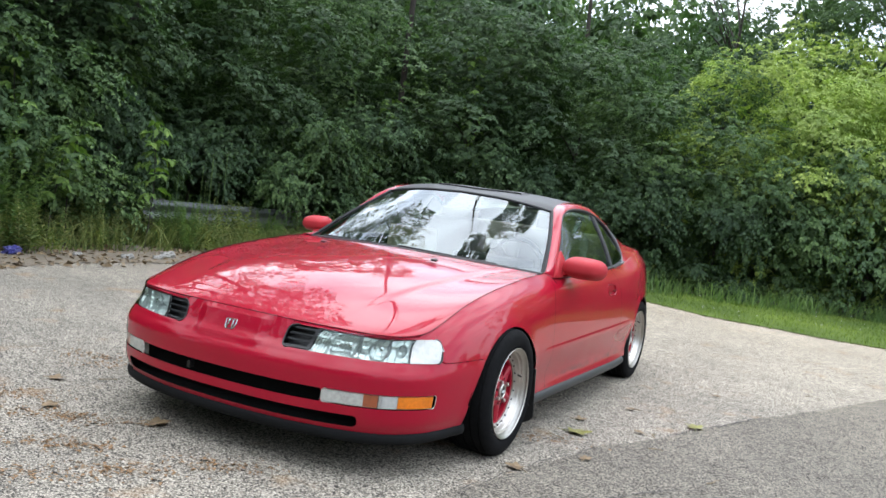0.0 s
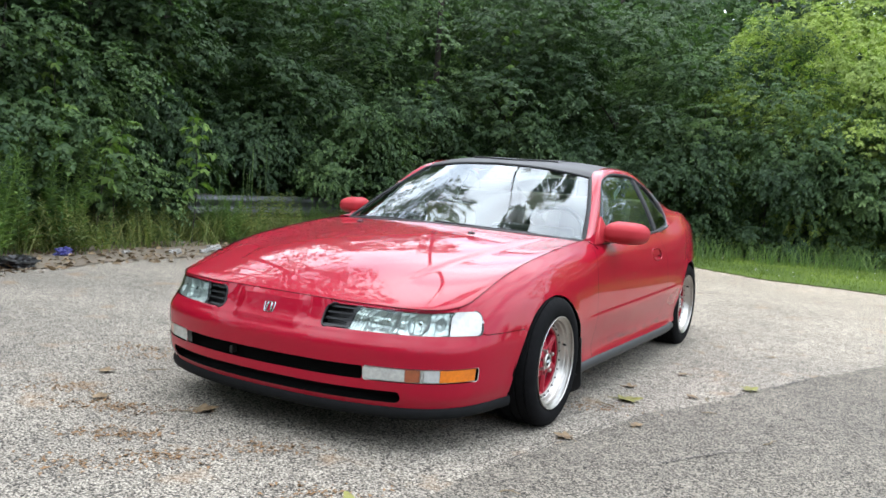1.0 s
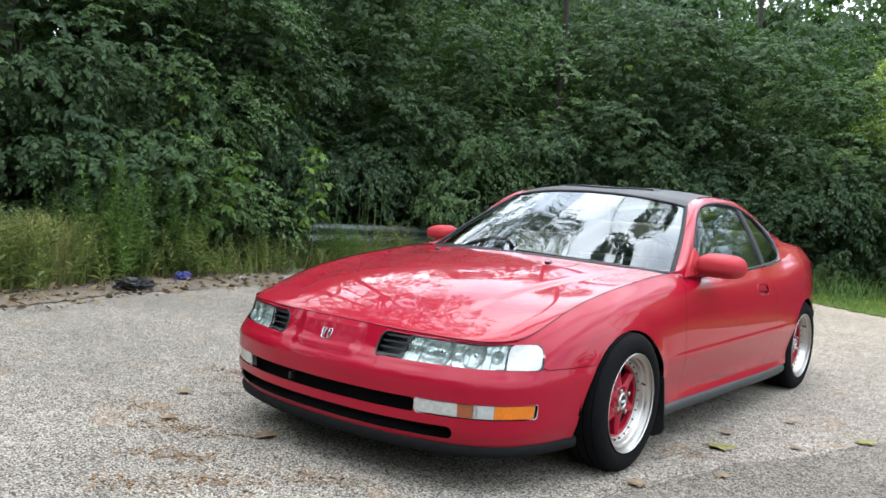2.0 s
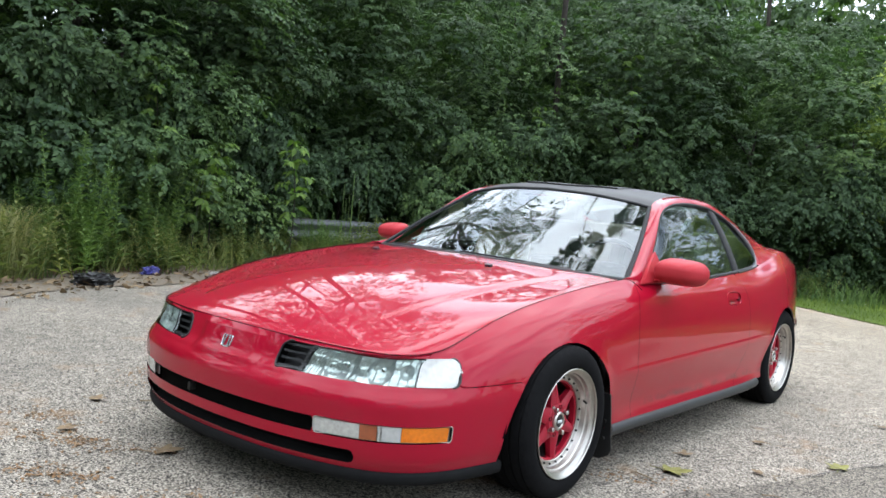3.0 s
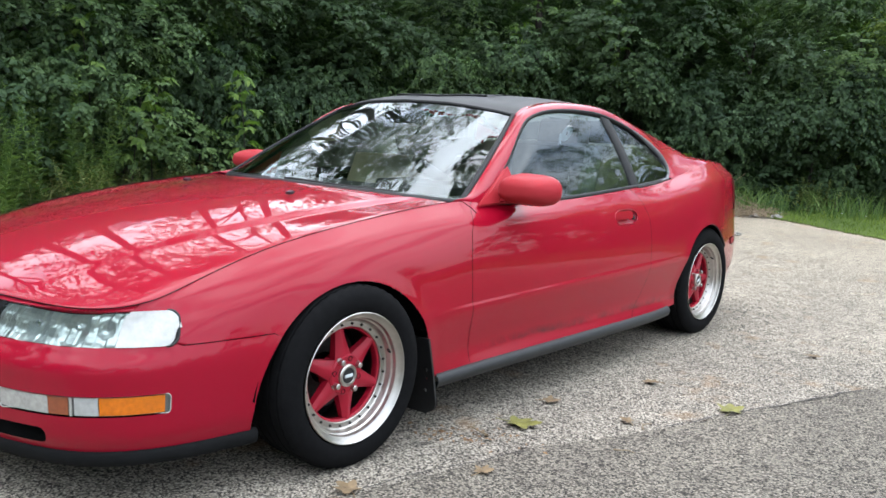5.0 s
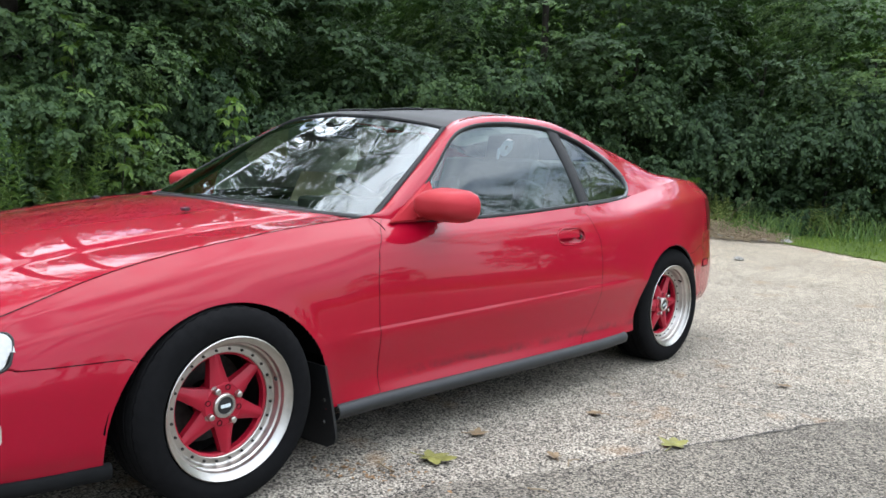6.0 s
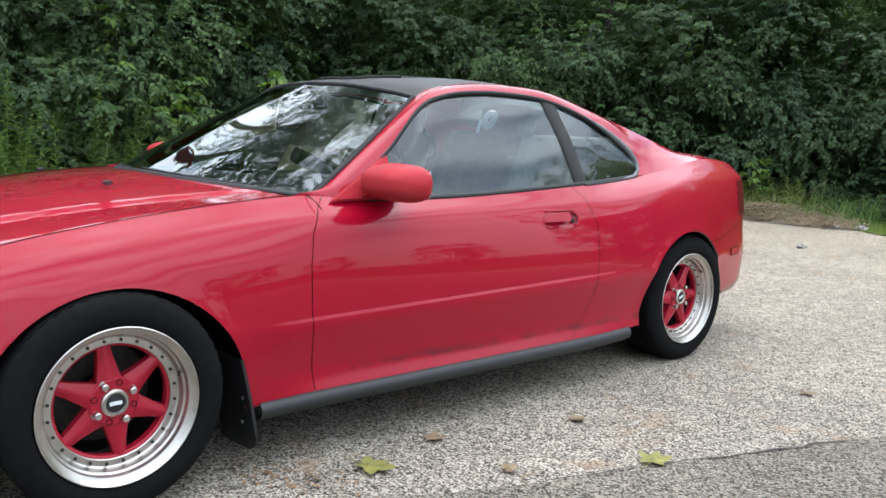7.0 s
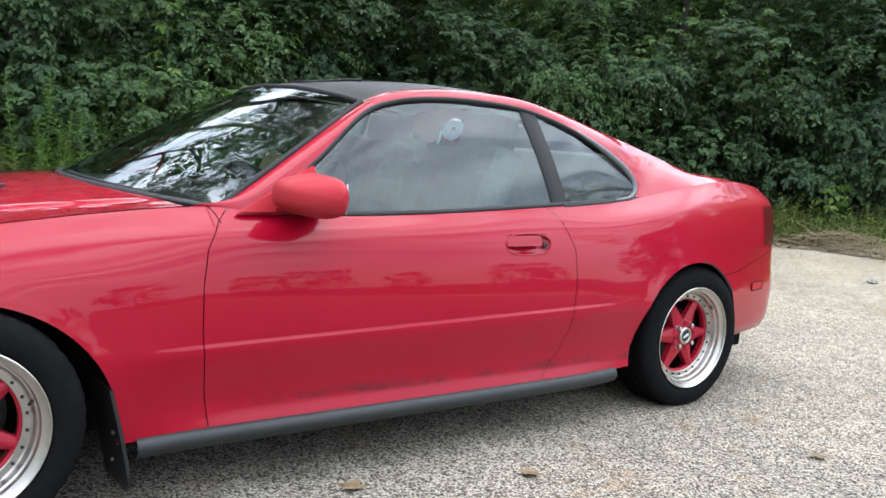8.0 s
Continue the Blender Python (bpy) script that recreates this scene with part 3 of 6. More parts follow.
# hood
S_HC = s_at(.758, -.70)
SHOOD = np.linspace(0, S_HC, 60)
front_edge = side_columns(SHOOD, np.array([6.0]))[:, 0]
S_COWL = s_at(.872, .55)
side_edge = side_columns(np.linspace(S_HC, S_COWL, 90), np.array([6.0]))[:, 0]
rear_edge = resample(spline([(0, .375, .803), (.3, .412, .795), (.55, .498, .784), tuple(side_edge[-1])], 60), 60)
mid_edge = resample(spline([(0, -.868, .545), (0, -.72, .607), (0, -.35, .702), (0, 0, .759), (0, .375, .803)], 90), 90)


def hood_patch(drop=0.0, shrink=1.0):
    """The bonnet: one even crown between its four edges, with a raised middle that ends in a crease on either side."""
    H = coons(front_edge, rear_edge, mid_edge, side_edge)
    u, v = np.broadcast_arrays(np.linspace(0, 1, 60)[:, None], np.linspace(0, 1, 90)[None])
    terms = np.stack([u ** i * v ** j for i in (0, 2, 4) for j in range(5)], -1)
    rim = np.minimum(1 - u, np.minimum(v, 1 - v))
    weight = np.where(rim < 0.01, 3.0, 1.0)
    coef = np.linalg.lstsq((terms * weight[..., None]).reshape(-1, terms.shape[-1]), (H[..., 2] * weight).ravel(), rcond=None)[0]
    even = terms @ coef
    off = H[..., 2] - even
    near = [np.exp(-(1 - u) / 0.07) * off[-1:], np.exp(-v / 0.06) * off[:, :1], np.exp(-(1 - v) / 0.05) * off[:, -1:]]
    total = sum(np.exp(-d / e) for d, e in ((1 - u, 0.07), (v, 0.06), (1 - v, 0.05)))
    H[..., 2] = even + sum(near) / np.maximum(total, 1.0)
    x = H[..., 0]
    half = 0.40 + 0.20 * v
    fade = np.clip(v / 0.5, 0, 1) ** 1.5 * np.clip((1 - v) / 0.10, 0, 1) ** 0.5
    hollow = 0.5 + 0.5 * np.tanh((x - half) / 0.012)
    side = np.clip((side_edge[None, :, 0] - x) / (side_edge[None, :, 0] - half + 1e-6), 0, 1)
    H[..., 2] += fade * (0.004 * np.cos(np.clip(x / half, 0, 1) * np.pi / 2) - 0.009 * hollow * side)
    edge = np.minimum((1 - u) * 0.68, np.minimum(v, 1 - v) * 1.2)
    H[..., 2] -= 0.002 * np.exp(-edge / 0.012) + drop
    H[..., 0] *= 1 - 0.003 * shrink
    H[:, 0, 1] += 0.0015 * shrink
    return H


H = hood_patch()
lip = H[:, :1] + np.array([0, 0.001, -0.013])
sheet("hood", np.concatenate([lip, H], 1).transpose(1, 0, 2), M_PAINT, car, both=True, flip=True)
for edge_line in (np.vstack([mirrored(front_edge[::-1]), front_edge[1:]]), side_edge, mirrored(side_edge)):
    put("shut_line", tube("shut_line", np.asarray(edge_line) + np.array([0, 0, 0.0002]), 0.0014, M_VOID, 6), car, None, "dark gap round the bonnet")
sheet("hood_underside", hood_patch(0.014, 0).transpose(1, 0, 2), M_VOID, car, both=True)

# boot lid and rear glass
S_BL = s_at(.730, 3.17)
boot_side = side_columns(np.linspace(s_at(.806, 2.86), S_BL, 40), np.array([6.0]))[:, 0]
boot_rear = side_columns(np.linspace(S_END, S_BL, 40), np.array([6.0]))[:, 0]
boot_front = resample(spline([(0, 2.74, .958), (.35, 2.77, .948), (.575, 2.80, .931), tuple(boot_side[0])], 40), 40)
boot_mid = resample(spline([(0, 2.74, .958), (0, 3.0, .944), (0, 3.32, .905), tuple(boot_rear[0])], 40), 40)
sheet("boot_lid", coons(boot_front, boot_rear, boot_mid, boot_side).transpose(1, 0, 2), M_PAINT, car, both=True, flip=True)

# screen, roof, rear window and the red frame between them
ws_base = resample(spline([(0, .395, .799), (.3, .432, .792), (.56, .525, .782), (.735, .635, .770)], 50), 50)
ws_top = resample(spline([(0, 1.075, 1.150), (.25, 1.094, 1.141), (.45, 1.138, 1.118), (.548, 1.17, 1.100)], 50), 50)
ws_mid = spline([(0, .395, .799), (0, .73, .984), (0, 1.075, 1.150)], 50)
ws_side = spline([(.735, .635, .770), (.652, .90, .938), (.548, 1.17, 1.100)], 50)
roof_side = spline([(.548, 1.17, 1.100), (.535, 1.27, 1.140), (.522, 1.5, 1.172), (.515, 1.8, 1.170), (.513, 2.06, 1.135)], 60)
roof_mid = spline([(0, 1.075, 1.150), (0, 1.25, 1.177), (0, 1.55, 1.196), (0, 1.85, 1.188), (0, 2.0, 1.174)], 60)
roof_rear = resample(spline([(0, 2.0, 1.174), (.3, 2.02, 1.165), (.513, 2.06, 1.135)], 50), 50)
rw_base = resample(spline([(0, 2.74, .958), (.35, 2.77, .948), (.575, 2.80, .931)], 50), 50)
rw_mid = spline([(0, 2.0, 1.174), (0, 2.4, 1.070), (0, 2.74, .958)], 50)
rw_side = spline([(.513, 2.06, 1.135), (.548, 2.42, 1.036), (.575, 2.80, .931)], 50)
WS = coons(ws_base, ws_top, ws_mid, ws_side)
ROOF = coons(ws_top, roof_rear, roof_mid, roof_side)
windscreen = sheet("windscreen", WS[:49].transpose(1, 0, 2), M_GLASS, car, "raked windscreen glass", both=True, flip=True)
windscreen.visible_shadow = False
border = WS[48:].copy()
border[..., 2] += 0.003
for sgn in (1, -1):
    sheet("windscreen_border", border if sgn == 1 else mirrored(border), M_TRIM, car, "black band along the edge of the windscreen", flip=sgn == -1)
sheet("roof", ROOF.transpose(1, 0, 2), M_ROOF, car, "black wrapped roof panel", both=True, flip=True)
rear_window = sheet("rear_window", coons(roof_rear, rw_base, rw_mid, rw_side).transpose(1, 0, 2), M_GLASS, car, both=True, flip=True)
rear_window.visible_shadow = False


def lift_up(line, d):
    q = np.array(line)
    q[:, 2] += d
    return q


def both_sides(name, pts, r, mat, n=8, label=""):
    put(name, tube(name, pts, r, mat, n), car, None, label)
    put(name, tube(name, mirrored(pts), r, mat, n), car, None, label)


both_sides("windscreen_trim", lift_up(ws_side, 0.002), 0.009, M_TRIM)
put("windscreen_trim", tube("windscreen_trim", np.vstack([mirrored(ws_top[::-1]), ws_top[1:]]), 0.008, M_TRIM), car)
put("cowl_strip", tube("cowl_strip", lift_up(np.vstack([mirrored(ws_base[::-1]), ws_base[1:]]), -0.004), 0.012, M_BLACK), car)

# sunroof panel and its wind deflector lip
SR = ROOF[:27, 14:34].copy()
SR[..., 2] += 0.004
sheet("sunroof", SR.transpose(1, 0, 2), M_ROOF, car, "black sunroof panel", both=True, flip=True)
put("sunroof_lip", tube("sunroof_lip", lift_up(np.vstack([mirrored(SR[::-1, 0]), SR[1:, 0]]), 0.001), 0.005, M_BLACK), car)

# side window opening: outer edge from the foot of the screen pillar round to the rear tip
win_top = spline([(.775, .70, .757), (.705, .93, .905), (.632, 1.13, 1.062), (.602, 1.27, 1.116), (.590, 1.45, 1.139), (.588, 1.65, 1.142), (.595, 1.83, 1.128),
                  (.617, 2.02, 1.080), (.640, 2.18, 1.012), (.664, 2.295, .942), (.682, 2.342, .890), (.697, 2.345, .852), (.711, 2.315, .830)], 110)
S_W0, S_W1 = s_at(.872, .70), s_at(.866, 2.325)
belt = side_columns(np.linspace(S_W0, S_W1, 80), np.array([6.0]))[:, 0]
frame_outer = np.vstack([side_columns(np.linspace(S_COWL, S_W0, 10), np.array([6.0]))[:-1, 0], win_top, side_columns(np.linspace(s_at(.866, 2.34), s_at(.806, 2.86), 30), np.array([6.0]))[:, 0]])
frame_inner = np.vstack([ws_side, roof_side[1:], rw_side[1:]])


def pillar_frame():
    """The painted frame over the doors: screen pillar, roof rail and rear pillar in one pressing."""
    n_o = len(frame_outer)
    # meet each outer point with the inner line at a like distance along
    y_in = frame_inner[:, 1]
    out = []
    run = np.r_[0, np.cumsum(np.linalg.norm(np.diff(frame_outer, axis=0), axis=1))]
    n_w = 9 + len(win_top)
    at = [0] + [9 + int(np.argmin(np.abs(win_top[:85, 1] - q))) for q in (0.70, 1.13, 1.27, 1.65, 2.02, 2.17)] + [9 + int(np.argmax(win_top[:, 1])), n_w - 1, n_w + 8, n_o - 1]
    to = [0.636, 0.70, 1.16, 1.29, 1.66, 2.07, 2.23, 2.40, 2.53, 2.60, float(y_in[-1])]
    yo = pchip(run[at], np.array(to)[:, None], run)[:, 0]
    for i in range(n_o):
        a = frame_outer[i]
        b = np.array([np.interp(yo[i], y_in, frame_inner[:, c]) for c in range(3)])
        w = np.linalg.norm(b - a)
        row = []
        for t in np.linspace(0, 1, 12):
            p = a * (1 - t) + b * t
            bulge = math.sin(math.pi * t) * min(0.030, w * 0.16) * float(np.interp(yo[i], [2.35, 2.80], [1.0, 0.25]))
            row.append(p + np.array([bulge * 0.75, 0, bulge * 0.8]))
        out.append(row)
    Q = np.array(out)
    for _ in range(40):
        R = Q.copy()
        R[1:-1, 1:-1] = 0.2 * Q[1:-1, 1:-1] + 0.2 * (Q[:-2, 1:-1] + Q[2:, 1:-1] + Q[1:-1, :-2] + Q[1:-1, 2:])
        k = np.clip((Q[..., 1] - 1.95) / 0.15, 0, 1)[..., None]
        Q = Q * (1 - k) + R * k
    for _ in range(20):
        Q[1:-1, 1:-1] = 0.4 * Q[1:-1, 1:-1] + 0.3 * (Q[:-2, 1:-1] + Q[2:, 1:-1])
    return Q


PF = pillar_frame()
for sgn in (1, -1):
    q = PF if sgn == 1 else mirrored(PF)
    sheet("roof_pillar", q, M_PAINT, car, flip=sgn == -1)
    trim = np.vstack([win_top, belt[belt[:, 1] < 2.29][::-1][:20] + np.array([0, 0, .005])])
    trim = trim if sgn == 1 else mirrored(trim)
    put("window_trim", tube("window_trim", trim - np.array([0.006 * sgn, 0, 0.006]), 0.0095, M_TRIM), car, None, "black rubber window trim")
    tip = np.vstack([win_top[86:], belt[belt[:, 1] < 2.30][::-1][:5]]) + np.array([-.002, -.012, .004])
    put("tip_moulding", tube("tip_moulding", (tip if sgn == 1 else mirrored(tip)), [0.004 + 0.009 * math.sin(math.pi * i / (len(tip) - 1)) for i in range(len(tip))], M_EDGE), car, None, "grey moulding round the rear tip of the side window")
    low = belt[belt[:, 1] < 2.28]
    low = low if sgn == 1 else mirrored(low)
    put("belt_moulding", tube("belt_moulding", low + np.array([-0.012 * sgn, 0, 0.004]), 0.010, M_TRIM), car, None, "black belt moulding")


def glass_pane(y0, y1, lean=0.0):
    """Side glass between the belt and the window top, for y from y0 to y1."""
    up = win_top[:103]
    rows = []
    for y in np.linspace(y0, y1, 40):
        lo = np.array([np.interp(y, belt[:, 1], belt[:, c]) for c in range(3)])
        hi = np.array([np.interp(y, up[:, 1], up[:, c]) for c in range(3)])
        hi[2] = max(hi[2], lo[2] + 0.002)
        rows.append([lo * (1 - t) + hi * t + np.array([-0.016 + 0.012 * math.sin(math.pi * t), lean * t, 0]) for t in np.linspace(0, 1, 16)])
    return np.array(rows)


def band(y_lo, y_hi, w, out):
    """A black strip from the belt to the roof rail (door pillar)."""
    rows = []
    for t in np.linspace(0, 1, 14):
        y = y_lo + (y_hi - y_lo) * t
        lo = np.array([np.interp(y, belt[:, 1], belt[:, c]) for c in range(3)])
        hi = np.array([np.interp(y, win_top[:103, 1], win_top[:103, c]) for c in range(3)])
        p = lo * (1 - t) + hi * t
        rows.append([p + np.array([out + 0.010 * math.sin(math.pi * t) - (0.008 if e in (0, 3) else 0), dy, 0]) for e, dy in enumerate((-w / 2, -w / 2 + 0.004, w / 2 - 0.004, w / 2))])
    return np.array(rows)


for sgn in (1, -1):
    f_ = (lambda a: a) if sgn == 1 else mirrored
    for nm, y0, y1 in (("door_window", .72, 1.86), ("quarter_window", 1.88, float(win_top[:, 1].max()) - 0.002)):
        pane = sheet(nm, f_(glass_pane(y0, y1)), M_SIDEGLASS, car, flip=sgn == -1)
        pane.visible_shadow = False
    sheet("door_pillar", f_(band(1.885, 1.835, 0.075, -0.006)), M_TRIM, car, "black pillar between the side windows", flip=sgn == -1)

# sills, chin spoiler, underbody
def ribbon(s0, s1, shape, n, mat, name, label, both):
    """A moulding that follows the outline; shape gives (z, out) round its section."""
    ss = np.linspace(s0, s1, n)
    base = side_columns(ss, np.array([0.0]))[:, 0]
    o2 = side_columns(ss + 0.004, np.array([0.0]))[:, 0]
    t = o2 - base
    nr = np.stack([t[:, 1], -t[:, 0], 0 * t[:, 0]], -1)
    nr /= np.linalg.norm(nr, axis=1)[:, None]
    P = np.stack([base + nr * o + np.array([0, 0, 1.0]) * dz for dz, o in shape], 1)
    v, f = P.reshape(-1, 3), grid_faces(n, len(shape))
    if both:
        put(name, mesh_of(name, *join_halves(v, f), mat, True, 40), car, None, label)
    else:
        put(name, mesh_of(name, v, f, mat, True, 40), car, None, label)
        put(name, mesh_of(name, mirrored(v), f[:, ::-1], mat, True, 40), car, None, label)


ribbon(0, s_at(.845, -.335), [(.006, -.006), (.002, .003), (-.006, .008), (-.022, .009), (-.036, .004), (-.042, -.006), (-.036, -.03), (-.020, -.06)], 80, M_LIP, "chin_spoiler", "dark grey rubber chin spoiler", True)
ribbon(s_at(.872, .40), s_at(.872, 2.15), [(.008, -.006), (.006, .006), (-.002, .014), (-.014, .019), (-.027, .017), (-.040, .009), (-.050, -.010), (-.045, -.05)], 60, M_SILL, "side_skirt", "weathered grey side skirt", False)
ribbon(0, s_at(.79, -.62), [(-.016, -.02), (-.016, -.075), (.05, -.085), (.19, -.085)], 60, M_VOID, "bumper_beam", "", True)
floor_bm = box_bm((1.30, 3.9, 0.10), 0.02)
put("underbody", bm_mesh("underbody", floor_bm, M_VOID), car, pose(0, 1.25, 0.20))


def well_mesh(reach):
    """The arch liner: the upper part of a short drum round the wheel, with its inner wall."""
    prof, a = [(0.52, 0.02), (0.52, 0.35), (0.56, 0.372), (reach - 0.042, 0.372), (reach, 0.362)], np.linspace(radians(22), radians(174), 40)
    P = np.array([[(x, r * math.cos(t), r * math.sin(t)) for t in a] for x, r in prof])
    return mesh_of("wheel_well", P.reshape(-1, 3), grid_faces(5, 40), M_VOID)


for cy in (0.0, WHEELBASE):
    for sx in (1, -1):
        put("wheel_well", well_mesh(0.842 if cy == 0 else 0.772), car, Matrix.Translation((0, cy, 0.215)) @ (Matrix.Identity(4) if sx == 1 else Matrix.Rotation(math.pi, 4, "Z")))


# ---- lamps, badge and trim of the car ----
def patch_sz(s0, s1, z0, z1, out, n=30, m=10, slant=0.0):
    u, v = np.meshgrid(np.linspace(0, 1, n), np.linspace(0, 1, m), indexing="ij")
    z = z0 + (z1 - z0) * v
    return side_at(s0 + (s1 - s0) * u + slant * (v - 0.5), z, out)


def two(name, P, mat, parent_pair, label="", shadow=True):
    obs = []
    for sgn, par in zip((1, -1), parent_pair):
        q = P if sgn == 1 else mirrored(P)
        ob = sheet(name, q, mat, par, label, flip=sgn == -1)
        ob.visible_shadow = shadow
        obs.append(ob)
    return obs


def rim_line(s0, s1, z0, z1, r, out, slant=0.0, n=20):
    """A closed rounded outline on the body side."""
    pts = []
    for ca, cb, a0 in ((s1 - r, z1 - r, 0), (s0 + r, z1 - r, 90), (s0 + r, z0 + r, 180), (s1 - r, z0 + r, 270)):
        for a in np.linspace(a0, a0 + 90, 7):
            pts.append((ca + r * math.cos(radians(a)), cb + r * math.sin(radians(a))))
    pts = np.array(pts)
    return side_at(pts[:, 0] + slant * (pts[:, 1] - (z0 + z1) / 2) / (z1 - z0), pts[:, 1], out)


S_G2 = S_GR + 0.125
S_C0 = S_HL - 0.155
SL, SLB = 0.34 * (HL_Z1 - HL_Z0), 0.18 * (HL_Z1 - HL_Z0)
lamps = two("headlight", patch_sz(S_GR - 0.01, S_HL + 0.01, HL_Z0 - 0.008, HL_Z1 + 0.008, -0.050, 40, 8), M_BLACK, (car, car), "clear glass headlight with a white corner lamp and black inner grille")
face = patch_sz(S_G2 + 0.008, S_C0, HL_Z0 + 0.004, HL_Z1 - 0.004, -0.008, 140, 20, SL)
inward = (patch_sz(S_G2 + 0.008, S_C0, HL_Z0 + 0.004, HL_Z1 - 0.004, -0.018, 140, 20, SL) - face) / 0.010
fu, fv = np.meshgrid(np.linspace(0, 1, 140), np.linspace(0, 1, 20), indexing="ij")
lamp_w = S_C0 - S_G2
bowl = np.zeros_like(fu)
for c0, rad in ((0.30, 0.062), (0.66, 0.050), (0.90, 0.026)):
    rr = np.hypot((fu - c0) * lamp_w, (fv - 0.5) * (HL_Z1 - HL_Z0) * 1.15) / rad
    bowl = np.maximum(bowl, 0.013 * np.sqrt(np.clip(1 - rr ** 2, 0, 1)))
bowl = np.where(fv < 0.16, np.minimum(bowl, 0.006), bowl) + 0.0032 * (np.floor(fu * 13 + 0.4 * np.floor(fv * 2)) % 2) + 0.0026 * (np.floor(fv * 4 + fu * 2) % 2) + np.where(fu < 0.22, 0.0016 * (np.floor(fu * 70) % 2), 0)
two("reflector", face + inward * bowl[..., None], M_SILVER, lamps, "bright faceted lamp reflector")
for c0, rad in ((0.34, 0.011), (0.68, 0.009)):
    i_, j_ = int(c0 * 139), 10
    for sgn, par in zip((1, -1), lamps):
        ax_ = Vector(tuple(-inward[i_, j_] * np.array([sgn, 1, 1])))
        at_ = Vector(tuple((face + inward * 0.022)[i_, j_] * np.array([sgn, 1, 1])))
        put("bulb", lathe("bulb", [(-.008, rad), (.006, rad), (.012, rad * .8), (.014, .0005)], M_CHROME, 18), par, Matrix.Translation(at_) @ Vector((1, 0, 0)).rotation_difference(ax_).to_matrix().to_4x4())
two("lens", patch_sz(S_G2, S_C0, HL_Z0, HL_Z1, 0.0015, 40, 12, SL), M_LENS, lamps, "clear headlight glass", False)
two("divider", patch_sz(S_C0 - 0.001, S_C0 + 0.006, HL_Z0, HL_Z1, 0.0025, 3, 10, SL), M_WHITELENS, lamps)
u_, v_ = np.meshgrid(np.linspace(0, 1, 26), np.linspace(0, 1, 14), indexing="ij")
round_end = (HL_Z1 - HL_Z0) / 2 * np.sqrt(np.clip(1 - np.clip((u_ - 0.72) / 0.28, 0, 1) ** 2.6, 0, 1))
zc = (HL_Z0 + HL_Z1) / 2 + (v_ * 2 - 1) * round_end
two("corner_lamp", side_at(S_C0 + 0.006 + (S_HL - S_C0 - 0.006) * u_ + (SL * (1 - u_) + SLB * u_) * (v_ - 0.5), zc, 0.003), M_WHITELENS, lamps, "frosted white corner lamp")
for i in range(4):
    z = HL_Z0 + 0.006 + i * 0.0225
    two("grille_bar", patch_sz(S_GR + 0.004 + i * 0.004, S_G2, z, z + 0.007, -0.006, 8, 3), M_BLACK, lamps, "black grille bar")
two("grille_frame", patch_sz(S_G2 - 0.006, S_G2 + 0.008, HL_Z0, HL_Z1, 0.002, 4, 10, SL), M_BLACK, lamps)
for sgn, par in zip((1, -1), lamps):
    ring = rim_line(S_GR, S_HL, HL_Z0, HL_Z1, 0.026, 0.0, SLB)
    put("bezel", tube("bezel", ring * np.array([sgn, 1, 1]), 0.004, M_BLACK, 6, True), par)

# turn signals in the bumper
S_TM = S_TL + (S_TR - S_TL) * 0.50
turn = two("turn_signal", patch_sz(S_TL - 0.005, S_TR + 0.005, 0.261, 0.325, -0.020, 30, 6), M_CLEARLENS, (car, car), "clear and amber turn signal set in the bumper")
zone = [("clear_lens", S_TL, S_TM - 0.078, M_CLEARLENS), ("inner_amber_lens", S_TM - 0.077, S_TM - 0.020, M_AMBERDIM), ("side_clear_lens", S_TM - 0.004, S_TM + 0.058, M_WHITELENS), ("amber_lens", S_TM + 0.060, S_TR - 0.014, M_AMBER)]
for nm, a, b, mt in zone:
    two(nm, patch_sz(a, b, 0.269, 0.317, -0.004, 16, 8), mt, turn)
two("lamp_joint", patch_sz(S_TM - 0.016, S_TM - 0.008, 0.268, 0.318, -0.001, 4, 6), M_CLEARLENS, turn)
for sgn, par in zip((1, -1), turn):
    put("lamp_rim", tube("lamp_rim", rim_line(S_TL, S_TR, 0.2655, 0.3205, 0.012, -0.001) * np.array([sgn, 1, 1]), 0.0018, M_CLEARLENS, 6, True), par)

# the raised nose pad under the badge, tow eye cover and the badge itself (plain slanted bars)
nose = side_at([0.0, 0.0], [0.468, 0.492])
slope = -math.atan2(nose[1, 1] - nose[0, 1], nose[1, 2] - nose[0, 2])
on_nose = Matrix.Translation(tuple((nose[0] + nose[1]) / 2)) @ Matrix.Rotation(slope, 4, "X")
ring = []
for cx, cz, a0 in ((.020, .014, 0), (-.020, .014, 90), (-.016, -.014, 180), (.016, -.014, 270)):
    ring += [(cx + .006 * math.cos(radians(a)), -.003, cz + .006 * math.sin(radians(a))) for a in np.linspace(a0, a0 + 90, 5)]
badge = put("badge", tube("badge", ring, 0.0022, M_CHROME, 6, True), car, on_nose, "small chrome badge with two slanted bars")
for sx in (-1, 1):
    put("badge_bar", bm_mesh("badge_bar", box_bm((0.008, 0.005, 0.034), 0.0018), M_CHROME), badge, Matrix.Translation((sx * 0.011, -0.003, 0)) @ Matrix.Rotation(radians(-7 * sx), 4, "Y"))
put("tow_hook", bm_mesh("tow_hook", box_bm((0.016, 0.03, 0.03), 0.005), M_STEEL), car, pose(-.17, -.915, .284))

